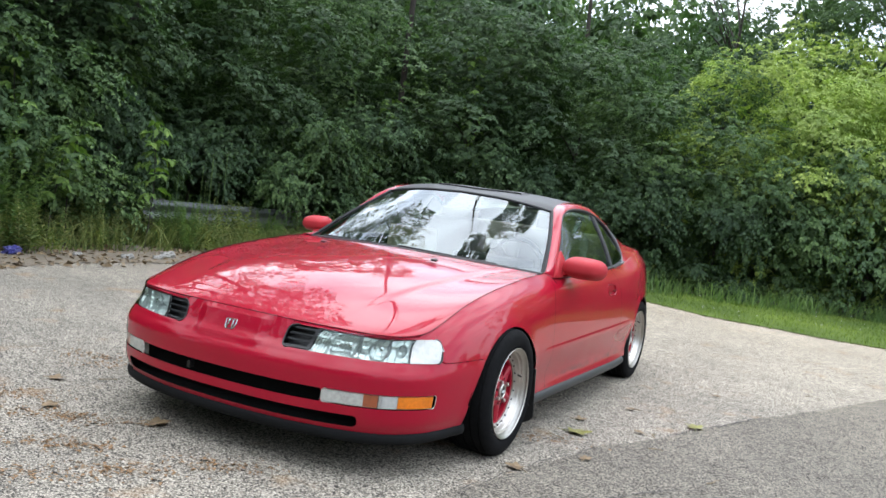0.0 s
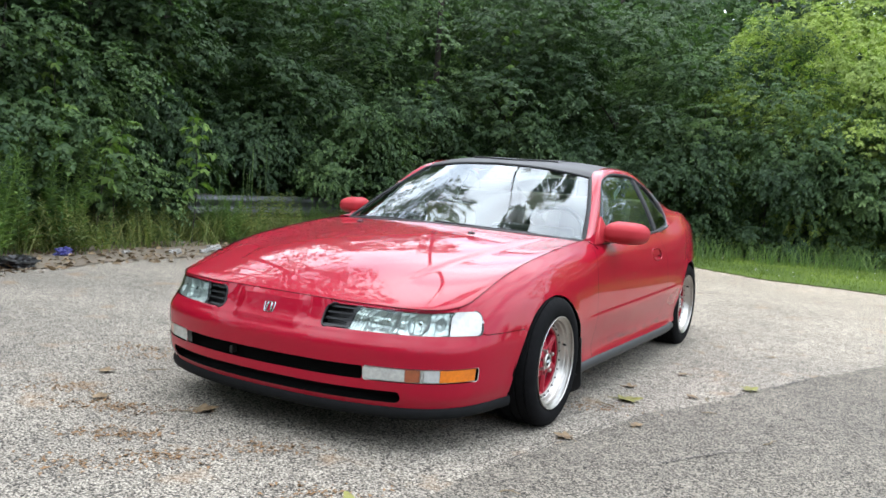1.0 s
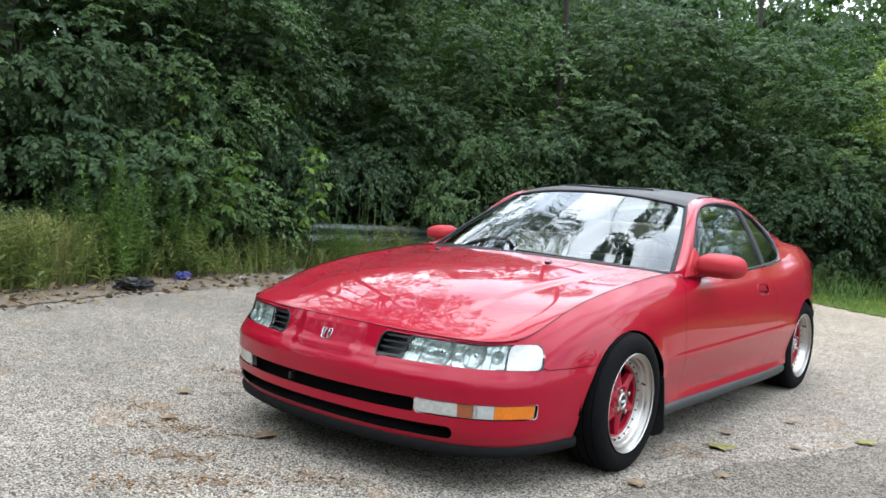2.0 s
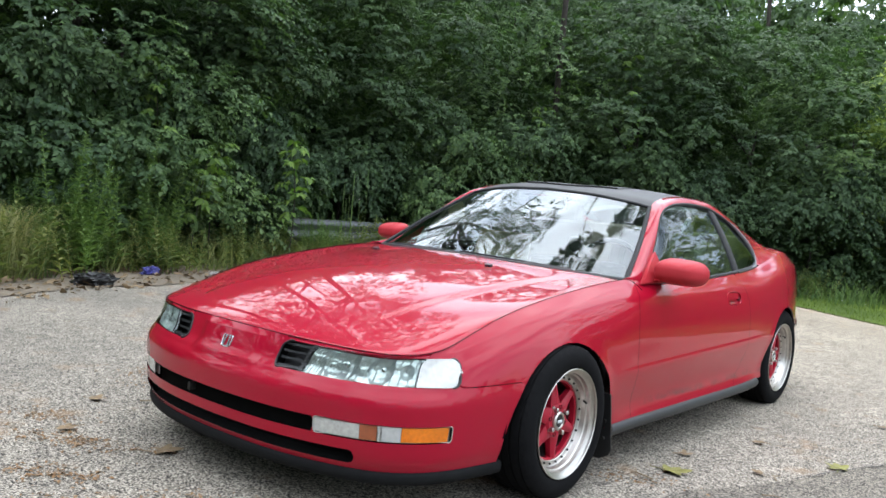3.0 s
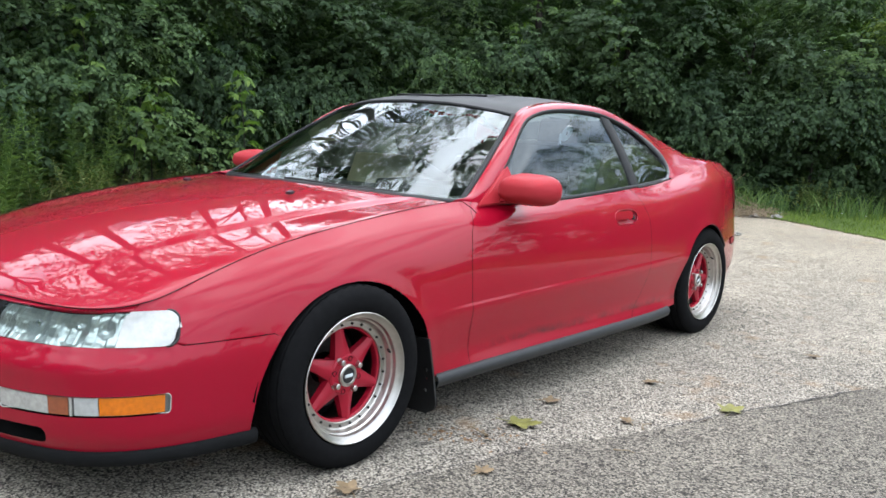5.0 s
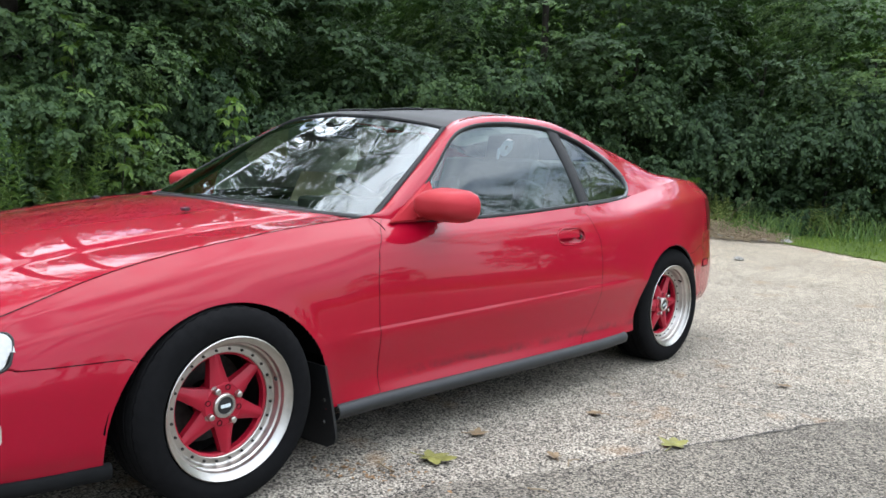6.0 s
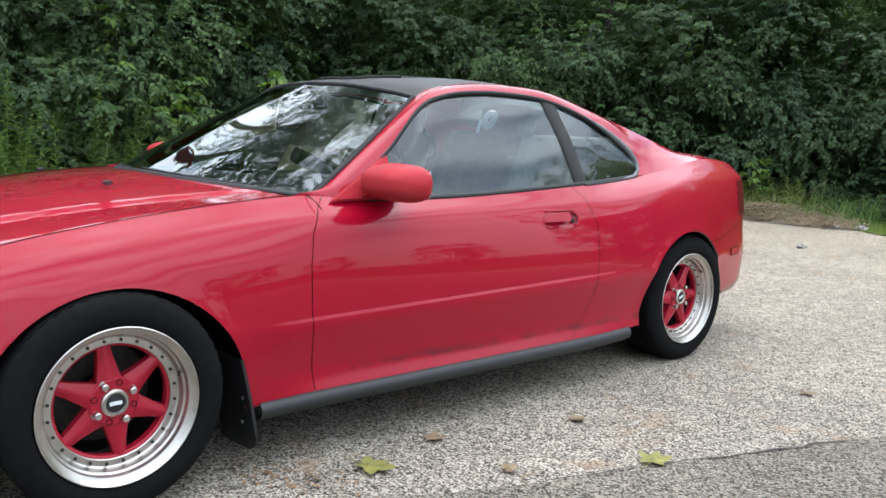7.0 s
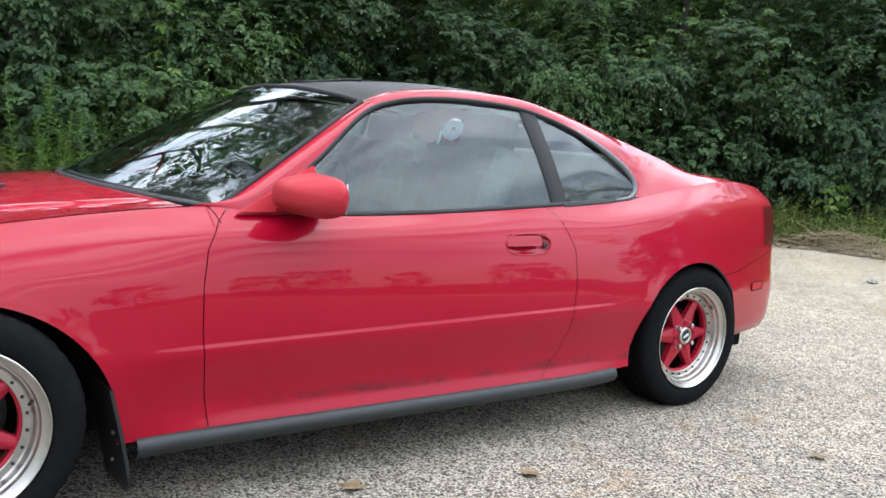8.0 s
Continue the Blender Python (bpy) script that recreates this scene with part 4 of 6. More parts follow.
# tail lamps, side markers, rear details
for sgn in (1, -1):
    f_ = (lambda a: a) if sgn == 1 else mirrored
    sheet("tail_light", f_(patch_sz(s_at(.712, 3.24), s_at(.28, 3.56), 0.625, 0.80, 0.003, 40, 8)), M_REDLENS, car, "dark red tail light", flip=sgn == -1)
    sheet("rear_side_marker", f_(patch_sz(s_at(.755, 3.08), s_at(.720, 3.20), 0.432, 0.468, 0.004, 10, 5)), M_FADED, car, "dull red rear side marker", flip=sgn == -1)
    put("marker_rim", tube("marker_rim", f_(rim_line(s_at(.755, 3.08), s_at(.720, 3.20), 0.432, 0.468, 0.004, 0.004)), 0.0018, M_VOID, 6, True), car)
    arc = [(2.585 + 0.362 * math.cos(radians(a)), 0.225 + 0.362 * math.sin(radians(a))) for a in np.linspace(88, 36, 18)]
    put("arch_scuff", tube("arch_scuff", f_(side_at([s_at(.85, y) for y, z in arc], [z for y, z in arc], -0.001)), [0.002 + 0.008 * abs(math.sin(i * 1.3)) * i / 17 for i in range(18)], M_BLACK, 6), car, None, "black scuff along the torn rear arch edge")

# wipers and washer nozzles
for x0, x1, y0, dy in ((0.52, -0.02, .49, -.055), (-0.12, -0.60, .40, .12)):
    a, b = np.array([x0, y0 - 0.02, 0.0]), np.array([x1, y0 + dy, 0.0])
    line = []
    for t in np.linspace(0, 1, 12):
        x = x0 + (x1 - x0) * t
        yb, zb = np.interp(abs(x), ws_base[:, 0], ws_base[:, 1]), np.interp(abs(x), ws_base[:, 0], ws_base[:, 2])
        up = 0.006 + 0.008 * t
        line.append((x, yb + up, zb + up * 0.52 + 0.004))
    wiper = put("wiper", tube("wiper", line, 0.005, M_BLACK, 6), car, None, "black windscreen wiper")
    put("wiper_blade", tube("wiper_blade", [(x, y, z - 0.008) for x, y, z in line[2:]], 0.004, M_RUBBER, 6), wiper)
for sx in (1, -1):
    put("washer_nozzle", bm_mesh("washer_nozzle", box_bm((0.03, 0.022, 0.012), 0.004), M_BLACK), car, pose(0.33 * sx, 0.16, 0.785, 12))

# door mirrors
def mirror_shell():
    """The housing: a rounded block, deep from front to back, flat where the glass sits."""
    rows, n, m = [], 33, 48
    for i in range(n):
        t = 0.5 - 0.5 * math.cos(math.pi * i / (n - 1))
        k = max(0.0, 1 - abs(2 * t - 1) ** 4) ** 0.5
        x = -0.108 + 0.216 * t
        ring = []
        for j in range(m):
            a = 2 * math.pi * j / m
            c, s = math.cos(a), math.sin(a)
            c, s = math.copysign(abs(c) ** 0.66, c), math.copysign(abs(s) ** 0.66, s)
            y = c * (0.055 if c > 0 else 0.098) * (k if c < 0 else 0.25 + 0.75 * k)
            ring.append((x, y + 0.02 * (t - 0.5), s * (0.060 - 0.006 * t) * k * (1.0 if c > 0 else 1 - 0.22 * abs(c))))
        rows.append(ring)
    v = np.array(rows).reshape(-1, 3)
    f = [(i * m + j, i * m + (j + 1) % m, (i + 1) * m + (j + 1) % m, (i + 1) * m + j) for i in range(n - 1) for j in range(m)]
    return mesh_of("mirror_shell", v, f, M_FADED)


def flap_mesh(sgn):
    """A rubber flap: straight outer edge, rounded lower corner, bowed backwards at the bottom."""
    rows = []
    for t in np.linspace(0, 1, 14):
        z = 0.135 - 0.285 * t
        w0 = 0.0 if t < 0.85 else -0.05 * ((t - 0.85) / 0.15) ** 2
        rows.append([(sgn * (w0 + (-0.20 - w0) * u), 0.014 + 0.022 * t ** 2 - 0.035 * (1 - t) ** 2 - 0.012 * u, z) for u in np.linspace(0, 1, 8)])
    P = np.array(rows)
    v = np.vstack([P.reshape(-1, 3), P.reshape(-1, 3) + np.array([0, 0.009, 0])])
    f = [tuple(q) for q in grid_faces(14, 8)] + [tuple(int(k) + 112 for k in q[::-1]) for q in grid_faces(14, 8)]
    rim = list(range(8)) + [i * 8 + 7 for i in range(1, 14)] + [13 * 8 + j for j in range(6, -1, -1)] + [i * 8 for i in range(12, 0, -1)]
    f += [(a, b, b + 112, a + 112) for a, b in zip(rim, rim[1:] + rim[:1])]
    return mesh_of("mud_flap", v, f, M_BLACK, True, 40)


for sgn in (1, -1):
    door = doors["door"][0 if sgn == 1 else 1]
    shell = put("mirror_shell", mirror_shell(), door, Matrix.Translation((0.892 if sgn == 1 else -0.885, 0.852 if sgn == 1 else 0.895, 0.820 if sgn == 1 else 0.832)) @ Matrix.Rotation(radians(-8 * sgn), 4, "Z") @ Matrix.Diagonal((sgn * (1.04 if sgn == 1 else 0.84), 1.08, 1.04 if sgn == 1 else 0.92, 1)), "faded red plastic mirror housing")
    put("mirror_glass", bm_mesh("mirror_glass", box_bm((0.148, 0.004, 0.080), 0.0015), M_CHROME), shell, pose(0.0, 0.0535, 0))
    bm = bmesh.new()
    for hull in ([(.797, .652, .758), (.712, .930, .905), (.795, .940, .762), (.775, .665, .755), (.690, .935, .898), (.770, .945, .758)],
                 [(.800, .760, .766), (.742, .905, .850), (.797, .935, .768), (.775, .80, .762), (.862, .800, .790), (.862, .905, .788), (.858, .850, .846)]):
        vs = [bm.verts.new((x * sgn, y, z)) for x, y, z in hull]
        bmesh.ops.convex_hull(bm, input=vs)
    bmesh.ops.bevel(bm, geom=bm.edges[:], offset=0.007, segments=3, affect="EDGES")
    put("mirror_foot", bm_mesh("mirror_foot", bm, M_FADED, 60), door, None, "faded red plastic mirror foot")
    # handle: recessed cup, flap and key lock
    f_ = (lambda a: a) if sgn == 1 else mirrored
    s0 = s_at(.872, 1.68)
    hu, hv = np.meshgrid(np.linspace(0, 1, 24), np.linspace(0, 1, 12), indexing="ij")
    hollow = (np.sin(np.pi * hu) * np.sin(np.pi * hv)) ** 0.35
    rim0, rim1 = patch_sz(s0 - 0.103, s0 + 0.103, 0.633, 0.707, -0.002, 24, 12), patch_sz(s0 - 0.103, s0 + 0.103, 0.633, 0.707, -0.022, 24, 12)
    put("handle_cup", mesh_of("handle_cup", f_(rim0 + (rim1 - rim0) * hollow[..., None]).reshape(-1, 3), grid_faces(24, 12, sgn == -1), M_PAINT), door)
    flap = patch_sz(s0 - 0.092, s0 + 0.060, 0.664, 0.698, -0.001, 14, 6)
    put("door_handle", mesh_of("door_handle", f_(flap).reshape(-1, 3), grid_faces(14, 6, sgn == -1), M_PAINT), door)
    ring = []
    for a in np.linspace(0, 2 * math.pi, 36, endpoint=False):
        ring.append((s0 + 0.100 * math.copysign(abs(math.cos(a)) ** 0.7, math.cos(a)), 0.670 + 0.035 * math.copysign(abs(math.sin(a)) ** 0.8, math.sin(a))))
    ring = np.array(ring)
    put("handle_rim", tube("handle_rim", f_(side_at(ring[:, 0], ring[:, 1], -0.001)), 0.0035, M_PAINT, 6, True), door)
    put("key_lock", lathe("key_lock", [(-.008, .009), (.002, .009), (.004, .007), (.004, .001)], M_STEEL, 16), door, Matrix.Translation(side_at([s0 + 0.078], [0.666], -0.008)[0] * np.array([sgn, 1, 1])) @ (Matrix.Identity(4) if sgn == 1 else Matrix.Rotation(math.pi, 4, "Z")))
    # mud flaps
    for cy in (0.352,):
        flapm = put("mud_flap", flap_mesh(sgn), car, Matrix.Translation((0.872 * sgn, cy - 0.006, 0.195)), "black rubber mud flap")
        for zz in (-0.05, 0.02, 0.09):
            put("screw", lathe("screw", [(-.004, .006), (.004, .006), (.005, .001)], M_STEEL, 10), flapm, Matrix.Translation((-0.02 * sgn, -0.006, zz)) @ Matrix.Rotation(radians(-90), 4, "Z"))


# ---- wheels ----
def spoke_mesh():
    """One tapering spoke with a roof-like ridge down its middle."""
    bm = bmesh.new()
    rows = []
    for r, w, lo, hi, edge in ((0.040, 0.036, -0.020, 0.016, 0.010), (0.075, 0.0275, -0.020, 0.015, 0.006), (0.112, 0.020, -0.020, 0.011, 0.002), (0.150, 0.0155, -0.020, 0.008, 0.000)):
        rows.append([bm.verts.new((x, y, r)) for x, y in ((lo, -w), (edge, -w), (edge + 0.003, -w * 0.72), (hi, -0.004), (hi, 0.004), (edge + 0.003, w * 0.72), (edge, w), (lo, w))])
    for p, q in zip(rows, rows[1:]):
        for k in range(8):
            bm.faces.new((p[k], p[(k + 1) % 8], q[(k + 1) % 8], q[k]))
    bm.faces.new(rows[0]), bm.faces.new(rows[-1])
    return bm_mesh("spoke", bm, M_SPOKE, 25)


def tyre_mesh():
    """Tyre with grooves round the tread and notched shoulders."""
    w, n = 0.105, 144
    prof = [(-w, .202), (-w - .006, .228), (-w - .004, .252), (-w + .012, .276)]
    for c in (-.06, -.02, .02, .06):
        prof += [(c - .016, .2845), (c + .012, .2845), (c + .0125, .277), (c + .0195, .277), (c + .020, .2845)]
    prof += [(w - .012, .277), (w - .002, .264), (w + .003, .250), (w + .004, .236), (w + .002, .220), (w - .004, .209), (w - .016, .201)]
    v = []
    for i, (x, r) in enumerate(prof):
        notch = 0.004 if i in (4, 23) else 0.0
        for j in range(n):
            a, q = 2 * math.pi * j / n, r - (notch if j % 3 == 0 else 0)
            v.append((x, q * math.cos(a), q * math.sin(a)))
    f = [(i * n + j, i * n + (j + 1) % n, (i + 1) * n + (j + 1) % n, (i + 1) * n + j) for i in range(len(prof) - 1) for j in range(n)]
    return mesh_of("tyre", v, f, M_RUBBER, True, 25)


W_IN = 0.036
W_DISC = lathe("wheel", [(.0, .066), (.048, .064), (.054, .058), (.054, .034)], M_SPOKE, 48)
W_RING = lathe("spoke_ring", [(-.018, .143), (.004, .143), (.007, .148), (.005, .155), (-.018, .155)], M_SPOKE, 64)
W_HOLE = lathe("bolt_hole", [(.0145, .0085), (.0195, .0085), (.0195, .0065), (.012, .006), (.012, .0004)], M_VOID, 14)
W_SPOKE, W_TYRE = spoke_mesh(), tyre_mesh()
W_LIP = lathe("rim_lip", [(-.118, .198), (-.118, .184), (-.06, .176), (.030, .171), (.040, .168), (.042, .150), (.048, .1495), (.050, .1515), (.050, .167), (.053, .171), (.070, .1765), (.074, .1815), (.086, .1845), (.090, .195), (.098, .2035), (.1045, .2045), (.106, .202), (.1025, .198)], M_ALLOY, 96, 30)
W_CAP = lathe("centre_cap", [(.010, .036), (.026, .035), (.030, .031), (.030, .026), (.026, .024)], M_ALLOY, 40)
W_FACE = lathe("cap_face", [(.026, .025), (.0275, .012), (.0275, .0005)], M_BLACK, 40)
W_NUT = lathe("lug_nut", [(-.004, .013), (.004, .013), (.004, .0095), (.020, .0090), (.022, .006), (.022, .0005)], M_ALLOY, 12, 20)
W_RIVET = lathe("rim_bolt", [(.010, .0042), (.018, .0042), (.020, .003), (.020, .0004)], M_STEEL, 8, 20)
W_BAR = bm_mesh("cap_mark", box_bm((0.002, 0.036, 0.010), 0.0006), M_PAPER)
W_DISCBRAKE = lathe("brake_disc", [(-.070, .05), (-.070, .132), (-.058, .132), (-.058, .05)], M_STEEL, 48)
W_BACK = lathe("wheel_barrel", [(-.10, .178), (-.10, .03), (-.108, .001)], M_VOID, 48)
W_VALVE = tube("valve_stem", [(0.030, 0, -.178), (0.052, 0, -.166)], 0.0045, M_BLACK, 6)


def wheel(x, y, sgn, spin, size):
    turn = Matrix.Identity(4) if sgn == 1 else Matrix.Rotation(math.pi, 4, "Z")
    m = Matrix.Translation((x * sgn, y, 0.2815 * size - 0.02)) @ turn @ Matrix.Rotation(radians(spin), 4, "X") @ Matrix.Diagonal((1, size, size, 1))
    face = Matrix.Translation((W_IN, 0, 0))
    w = put("wheel", W_DISC, car, m, "six-spoke red wheel with a deep polished lip and black tyre")
    put("tyre", W_TYRE, w, None, "low-profile black tyre")
    put("spoke_ring", W_RING, w, face)
    for i in range(6):
        put("spoke", W_SPOKE, w, face @ Matrix.Rotation(radians(60 * i), 4, "X"))
    put("rim_lip", W_LIP, w, None, "deep brushed silver rim lip")
    cap = put("centre_cap", W_CAP, w, face)
    put("cap_face", W_FACE, cap)
    for dy, dz, k in ((-.010, .001, .30), (0, 0, .26), (.010, -.001, .30)):
        put("cap_mark", W_BAR, cap, pose(0.029, dy, dz, 0) @ Matrix.Diagonal((1, k, 1, 1)))
    put("brake_disc", W_DISCBRAKE, w)
    put("wheel_barrel", W_BACK, w)
    put("valve_stem", W_VALVE, w, pose(0.03, 0, 0, 100))
    for i in range(4):
        put("lug_nut", W_NUT, w, face @ Matrix.Rotation(radians(22 + 90 * i), 4, "X") @ Matrix.Translation((0.012, 0, 0.0515)))
        put("bolt_hole", W_HOLE, w, face @ Matrix.Rotation(radians(67 + 90 * i), 4, "X") @ Matrix.Translation((0, 0, 0.0515)))
    for i in range(24):
        put("rim_bolt", W_RIVET, w, face @ Matrix.Rotation(radians(15 * i), 4, "X") @ Matrix.Translation((0, 0, 0.1605)))
    return w


wheel(0.784, -0.012, 1, 8, 1.01)
wheel(0.716, WHEELBASE, 1, 30, 1.025)
wheel(0.784, -0.012, -1, 40, 1.01)
wheel(0.716, WHEELBASE, -1, 5, 1.025)

# ---- cabin ----
dash = put("dashboard", bm_mesh("dashboard", box_bm((1.30, 0.50, 0.22), 0.05, 3), M_DASH), car, pose(0, 0.78, 0.66), "dark grey dashboard")
put("instrument_hood", bm_mesh("instrument_hood", box_bm((0.42, 0.24, 0.07), 0.03, 3), M_DASH), dash, pose(0.34, 0.10, 0.12))
put("cardboard_sheet", bm_mesh("cardboard_sheet", box_bm((0.32, 0.012, 0.22), 0.003), M_CARD), car, pose(-0.46, 1.38, 0.80, -40, 0, 25), "sheet of brown cardboard propped on the front seat")
put("cabin_floor", bm_mesh("cabin_floor", box_bm((1.36, 2.2, 0.05), 0.01), M_DASH), car, pose(0, 1.6, 0.27))
put("firewall", bm_mesh("firewall", box_bm((1.36, 0.05, 0.5), 0.01), M_DASH), car, pose(0, 0.55, 0.5))
for sgn in (1, -1):
    put("door_card", bm_mesh("door_card", box_bm((0.05, 1.3, 0.44), 0.015), M_DASH), car, pose(0.72 * sgn, 1.25, 0.52))
    put("rear_card", bm_mesh("rear_card", box_bm((0.05, 0.75, 0.44), 0.015), M_SEAT), car, pose(0.70 * sgn, 2.2, 0.53))


def seat(x, y):
    s = put("front_seat", bm_mesh("front_seat", box_bm((0.50, 0.50, 0.16), 0.05, 3), M_SEAT), car, pose(x, y, 0.37, 6), "beige cloth front seat")
    put("backrest", bm_mesh("backrest", box_bm((0.49, 0.15, 0.58), 0.055, 3), M_SEAT), s, pose(0, 0.32, 0.30, -22))
    put("headrest", bm_mesh("headrest", box_bm((0.27, 0.10, 0.17), 0.04, 3), M_SEAT), s, pose(0, 0.49, 0.60, -16))
    for sx in (-1, 1):
        put("side_bolster", bm_mesh("side_bolster", box_bm((0.09, 0.14, 0.44), 0.04, 3), M_SEAT), s, pose(0.215 * sx, 0.27, 0.28, -22))


seat(0.36, 1.42)
seat(-0.36, 1.42)
rear = put("rear_seat", bm_mesh("rear_seat", box_bm((1.22, 0.48, 0.16), 0.05, 3), M_SEAT), car, pose(0, 2.12, 0.42, 6), "beige cloth rear bench")
put("backrest", bm_mesh("backrest", box_bm((1.22, 0.15, 0.52), 0.055, 3), M_SEAT), rear, pose(0, 0.30, 0.28, -26))
put("parcel_shelf", bm_mesh("parcel_shelf", box_bm((1.2, 0.42, 0.04), 0.01), M_DASH), car, pose(0, 2.66, 0.86))
put("headlining", mesh_of("headlining", np.concatenate([mirrored(ROOF[:0:-1]), ROOF], 0).reshape(-1, 3) - np.array([0, 0, 0.03]), grid_faces(99, 60), M_SEAT), car)
ring = [(0.19 * math.cos(a), 0.0, 0.19 * math.sin(a)) for a in np.linspace(0, 2 * math.pi, 40, endpoint=False)]
sw = put("steering_wheel", tube("steering_wheel", ring, 0.014, M_BLACK, 8, True), car, pose(0.36, 1.12, 0.74, -24), "black steering wheel")
put("wheel_boss", bm_mesh("wheel_boss", box_bm((0.20, 0.05, 0.13), 0.03), M_BLACK), sw, pose(0, -0.02, -0.01))
put("steering_column", tube("steering_column", [(0, 0, 0), (0, -0.35, 0)], 0.03, M_BLACK), sw)
put("rear_view_mirror", bm_mesh("rear_view_mirror", box_bm((0.24, 0.03, 0.065), 0.012), M_BLACK), car, pose(0, 1.08, 1.08))
put("window_sticker", lathe("window_sticker", [(-.001, .040), (.001, .040), (.001, .010), (-.001, .010), (-.001, .040)], M_PAPER, 28), car, pose(0.606, 1.50, 1.035, 0, 24, 0), "pale ring-shaped sticker inside the door glass")
put("sticker_tail", tube("sticker_tail", [(0.603, 1.455, 1.03), (0.612, 1.44, 1.005), (0.618, 1.43, 0.985)], 0.006, M_PAPER, 5), car)
for sgn in (1, -1):
    put("fender_seam", tube("fender_seam", [(.822 * sgn, .612, .738), (.800 * sgn, .606, .757), (.768 * sgn, .598, .774), (.742 * sgn, .592, .779)], 0.0014, M_VOID, 5), car)


# ---- ground ----
rng = np.random.default_rng(7)


def flat_sheet(name, outline, z, mat, label, category, jitter=0.0):
    """A flat ground sheet from a few corner points, its edge roughened."""
    pts = []
    for a, b in zip(outline, outline[1:] + outline[:1]):
        a, b = np.array(a, float), np.array(b, float)
        k = max(1, int(np.linalg.norm(b - a) / 0.12)) if jitter else 1
        for t in np.linspace(0, 1, k, endpoint=False):
            p = a * (1 - t) + b * t
            w = noise.noise(Vector((p[0] * 0.9, p[1] * 0.9, 3.0))) * 0.6 + noise.noise(Vector((p[0] * 5, p[1] * 5, 9.0))) * 0.4
            d = (b - a) / (np.linalg.norm(b - a) + 1e-9)
            pts.append(p + np.array([d[1], -d[0]]) * w * jitter)
    bm = bmesh.new()
    f = bm.faces.new([bm.verts.new((p[0], p[1], z)) for p in pts])
    if f.normal.z < 0:
        f.normal_flip()
    bmesh.ops.triangulate(bm, faces=bm.faces[:])
    me = bpy.data.meshes.new(name)
    bm.to_mesh(me)
    bm.free()
    me.materials.append(mat)
    return tagged(put(name, me), label, category, kind="structure")


flat_sheet("ground", [(-400, -400), (400, -400), (400, 400), (-400, 400)], -0.03, M_SOIL, "dark soil and leaf mould under the trees", "ground")
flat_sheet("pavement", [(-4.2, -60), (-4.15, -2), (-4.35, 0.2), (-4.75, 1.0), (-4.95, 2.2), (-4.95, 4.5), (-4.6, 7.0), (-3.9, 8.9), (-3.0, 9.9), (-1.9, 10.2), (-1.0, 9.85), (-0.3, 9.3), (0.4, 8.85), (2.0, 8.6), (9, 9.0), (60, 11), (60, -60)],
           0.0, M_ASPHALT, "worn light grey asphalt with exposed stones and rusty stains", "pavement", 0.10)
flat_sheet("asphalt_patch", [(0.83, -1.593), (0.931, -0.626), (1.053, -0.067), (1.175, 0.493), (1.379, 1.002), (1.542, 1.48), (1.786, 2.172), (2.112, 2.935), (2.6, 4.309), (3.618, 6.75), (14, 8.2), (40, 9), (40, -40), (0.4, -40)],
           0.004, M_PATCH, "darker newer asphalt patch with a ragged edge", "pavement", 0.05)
flat_sheet("dirt_verge", [(-3.95, -3), (-4.1, 0.1), (-4.5, 0.9), (-4.7, 2.2), (-4.68, 4.5), (-4.33, 7.0), (-3.65, 8.6), (-2.85, 9.65), (-1.7, 9.85), (-1.2, 10.3), (-2.6, 10.9), (-4.6, 9.6), (-6.0, 7.0), (-6.3, 3), (-6.0, 0), (-5.6, -3)],
           0.009, M_DIRT, "sandy dirt and litter along the pavement edge", "ground", 0.18)


def crack(pts, w):
    line = spline([(x, y, 0.0) for x, y in pts], 60)
    v, f = [], []
    for i, p in enumerate(line):
        j = 0.035 * noise.noise(Vector((p[0] * 9, p[1] * 9, 1)))
        ww = w * (0.5 + 0.8 * abs(noise.noise(Vector((p[0] * 14, p[1] * 14, 5)))))
        v += [(p[0] + j - ww, p[1] + j, 0.0075), (p[0] + j + ww, p[1] + j, 0.0075)]
    f = [(2 * i, 2 * i + 1, 2 * i + 3, 2 * i + 2) for i in range(len(line) - 1)]
    tagged(put("pavement_crack", mesh_of("pavement_crack", v, f, M_CRACK, False)), "dark ragged crack in the asphalt", "crack", kind="structure")


crack([(2.346, 2.986), (2.6, 3.087), (2.905, 3.494), (3.312, 3.596)], 0.006)
crack([(1.43, -0.219), (1.633, 0.137), (1.888, 0.34)], 0.005)
crack([(0.941, -0.596), (1.043, -0.067), (1.165, 0.462)], 0.004)
crack([(1.399, 1.052), (1.532, 1.46), (1.776, 2.151)], 0.006)
crack([(1.939, 2.528), (2.091, 2.904), (2.295, 3.444)], 0.006)
crack([(2.498, 3.8), (2.803, 4.309), (3.312, 4.614)], 0.007)

# ---- guard rail ----
W_PROFILE = [(0, .155), (.012, .150), (.055, .118), (.070, .092), (.060, .062), (.012, .022), (0, 0), (.012, -.022), (.060, -.062), (.070, -.092), (.055, -.118), (.012, -.150), (0, -.155)]


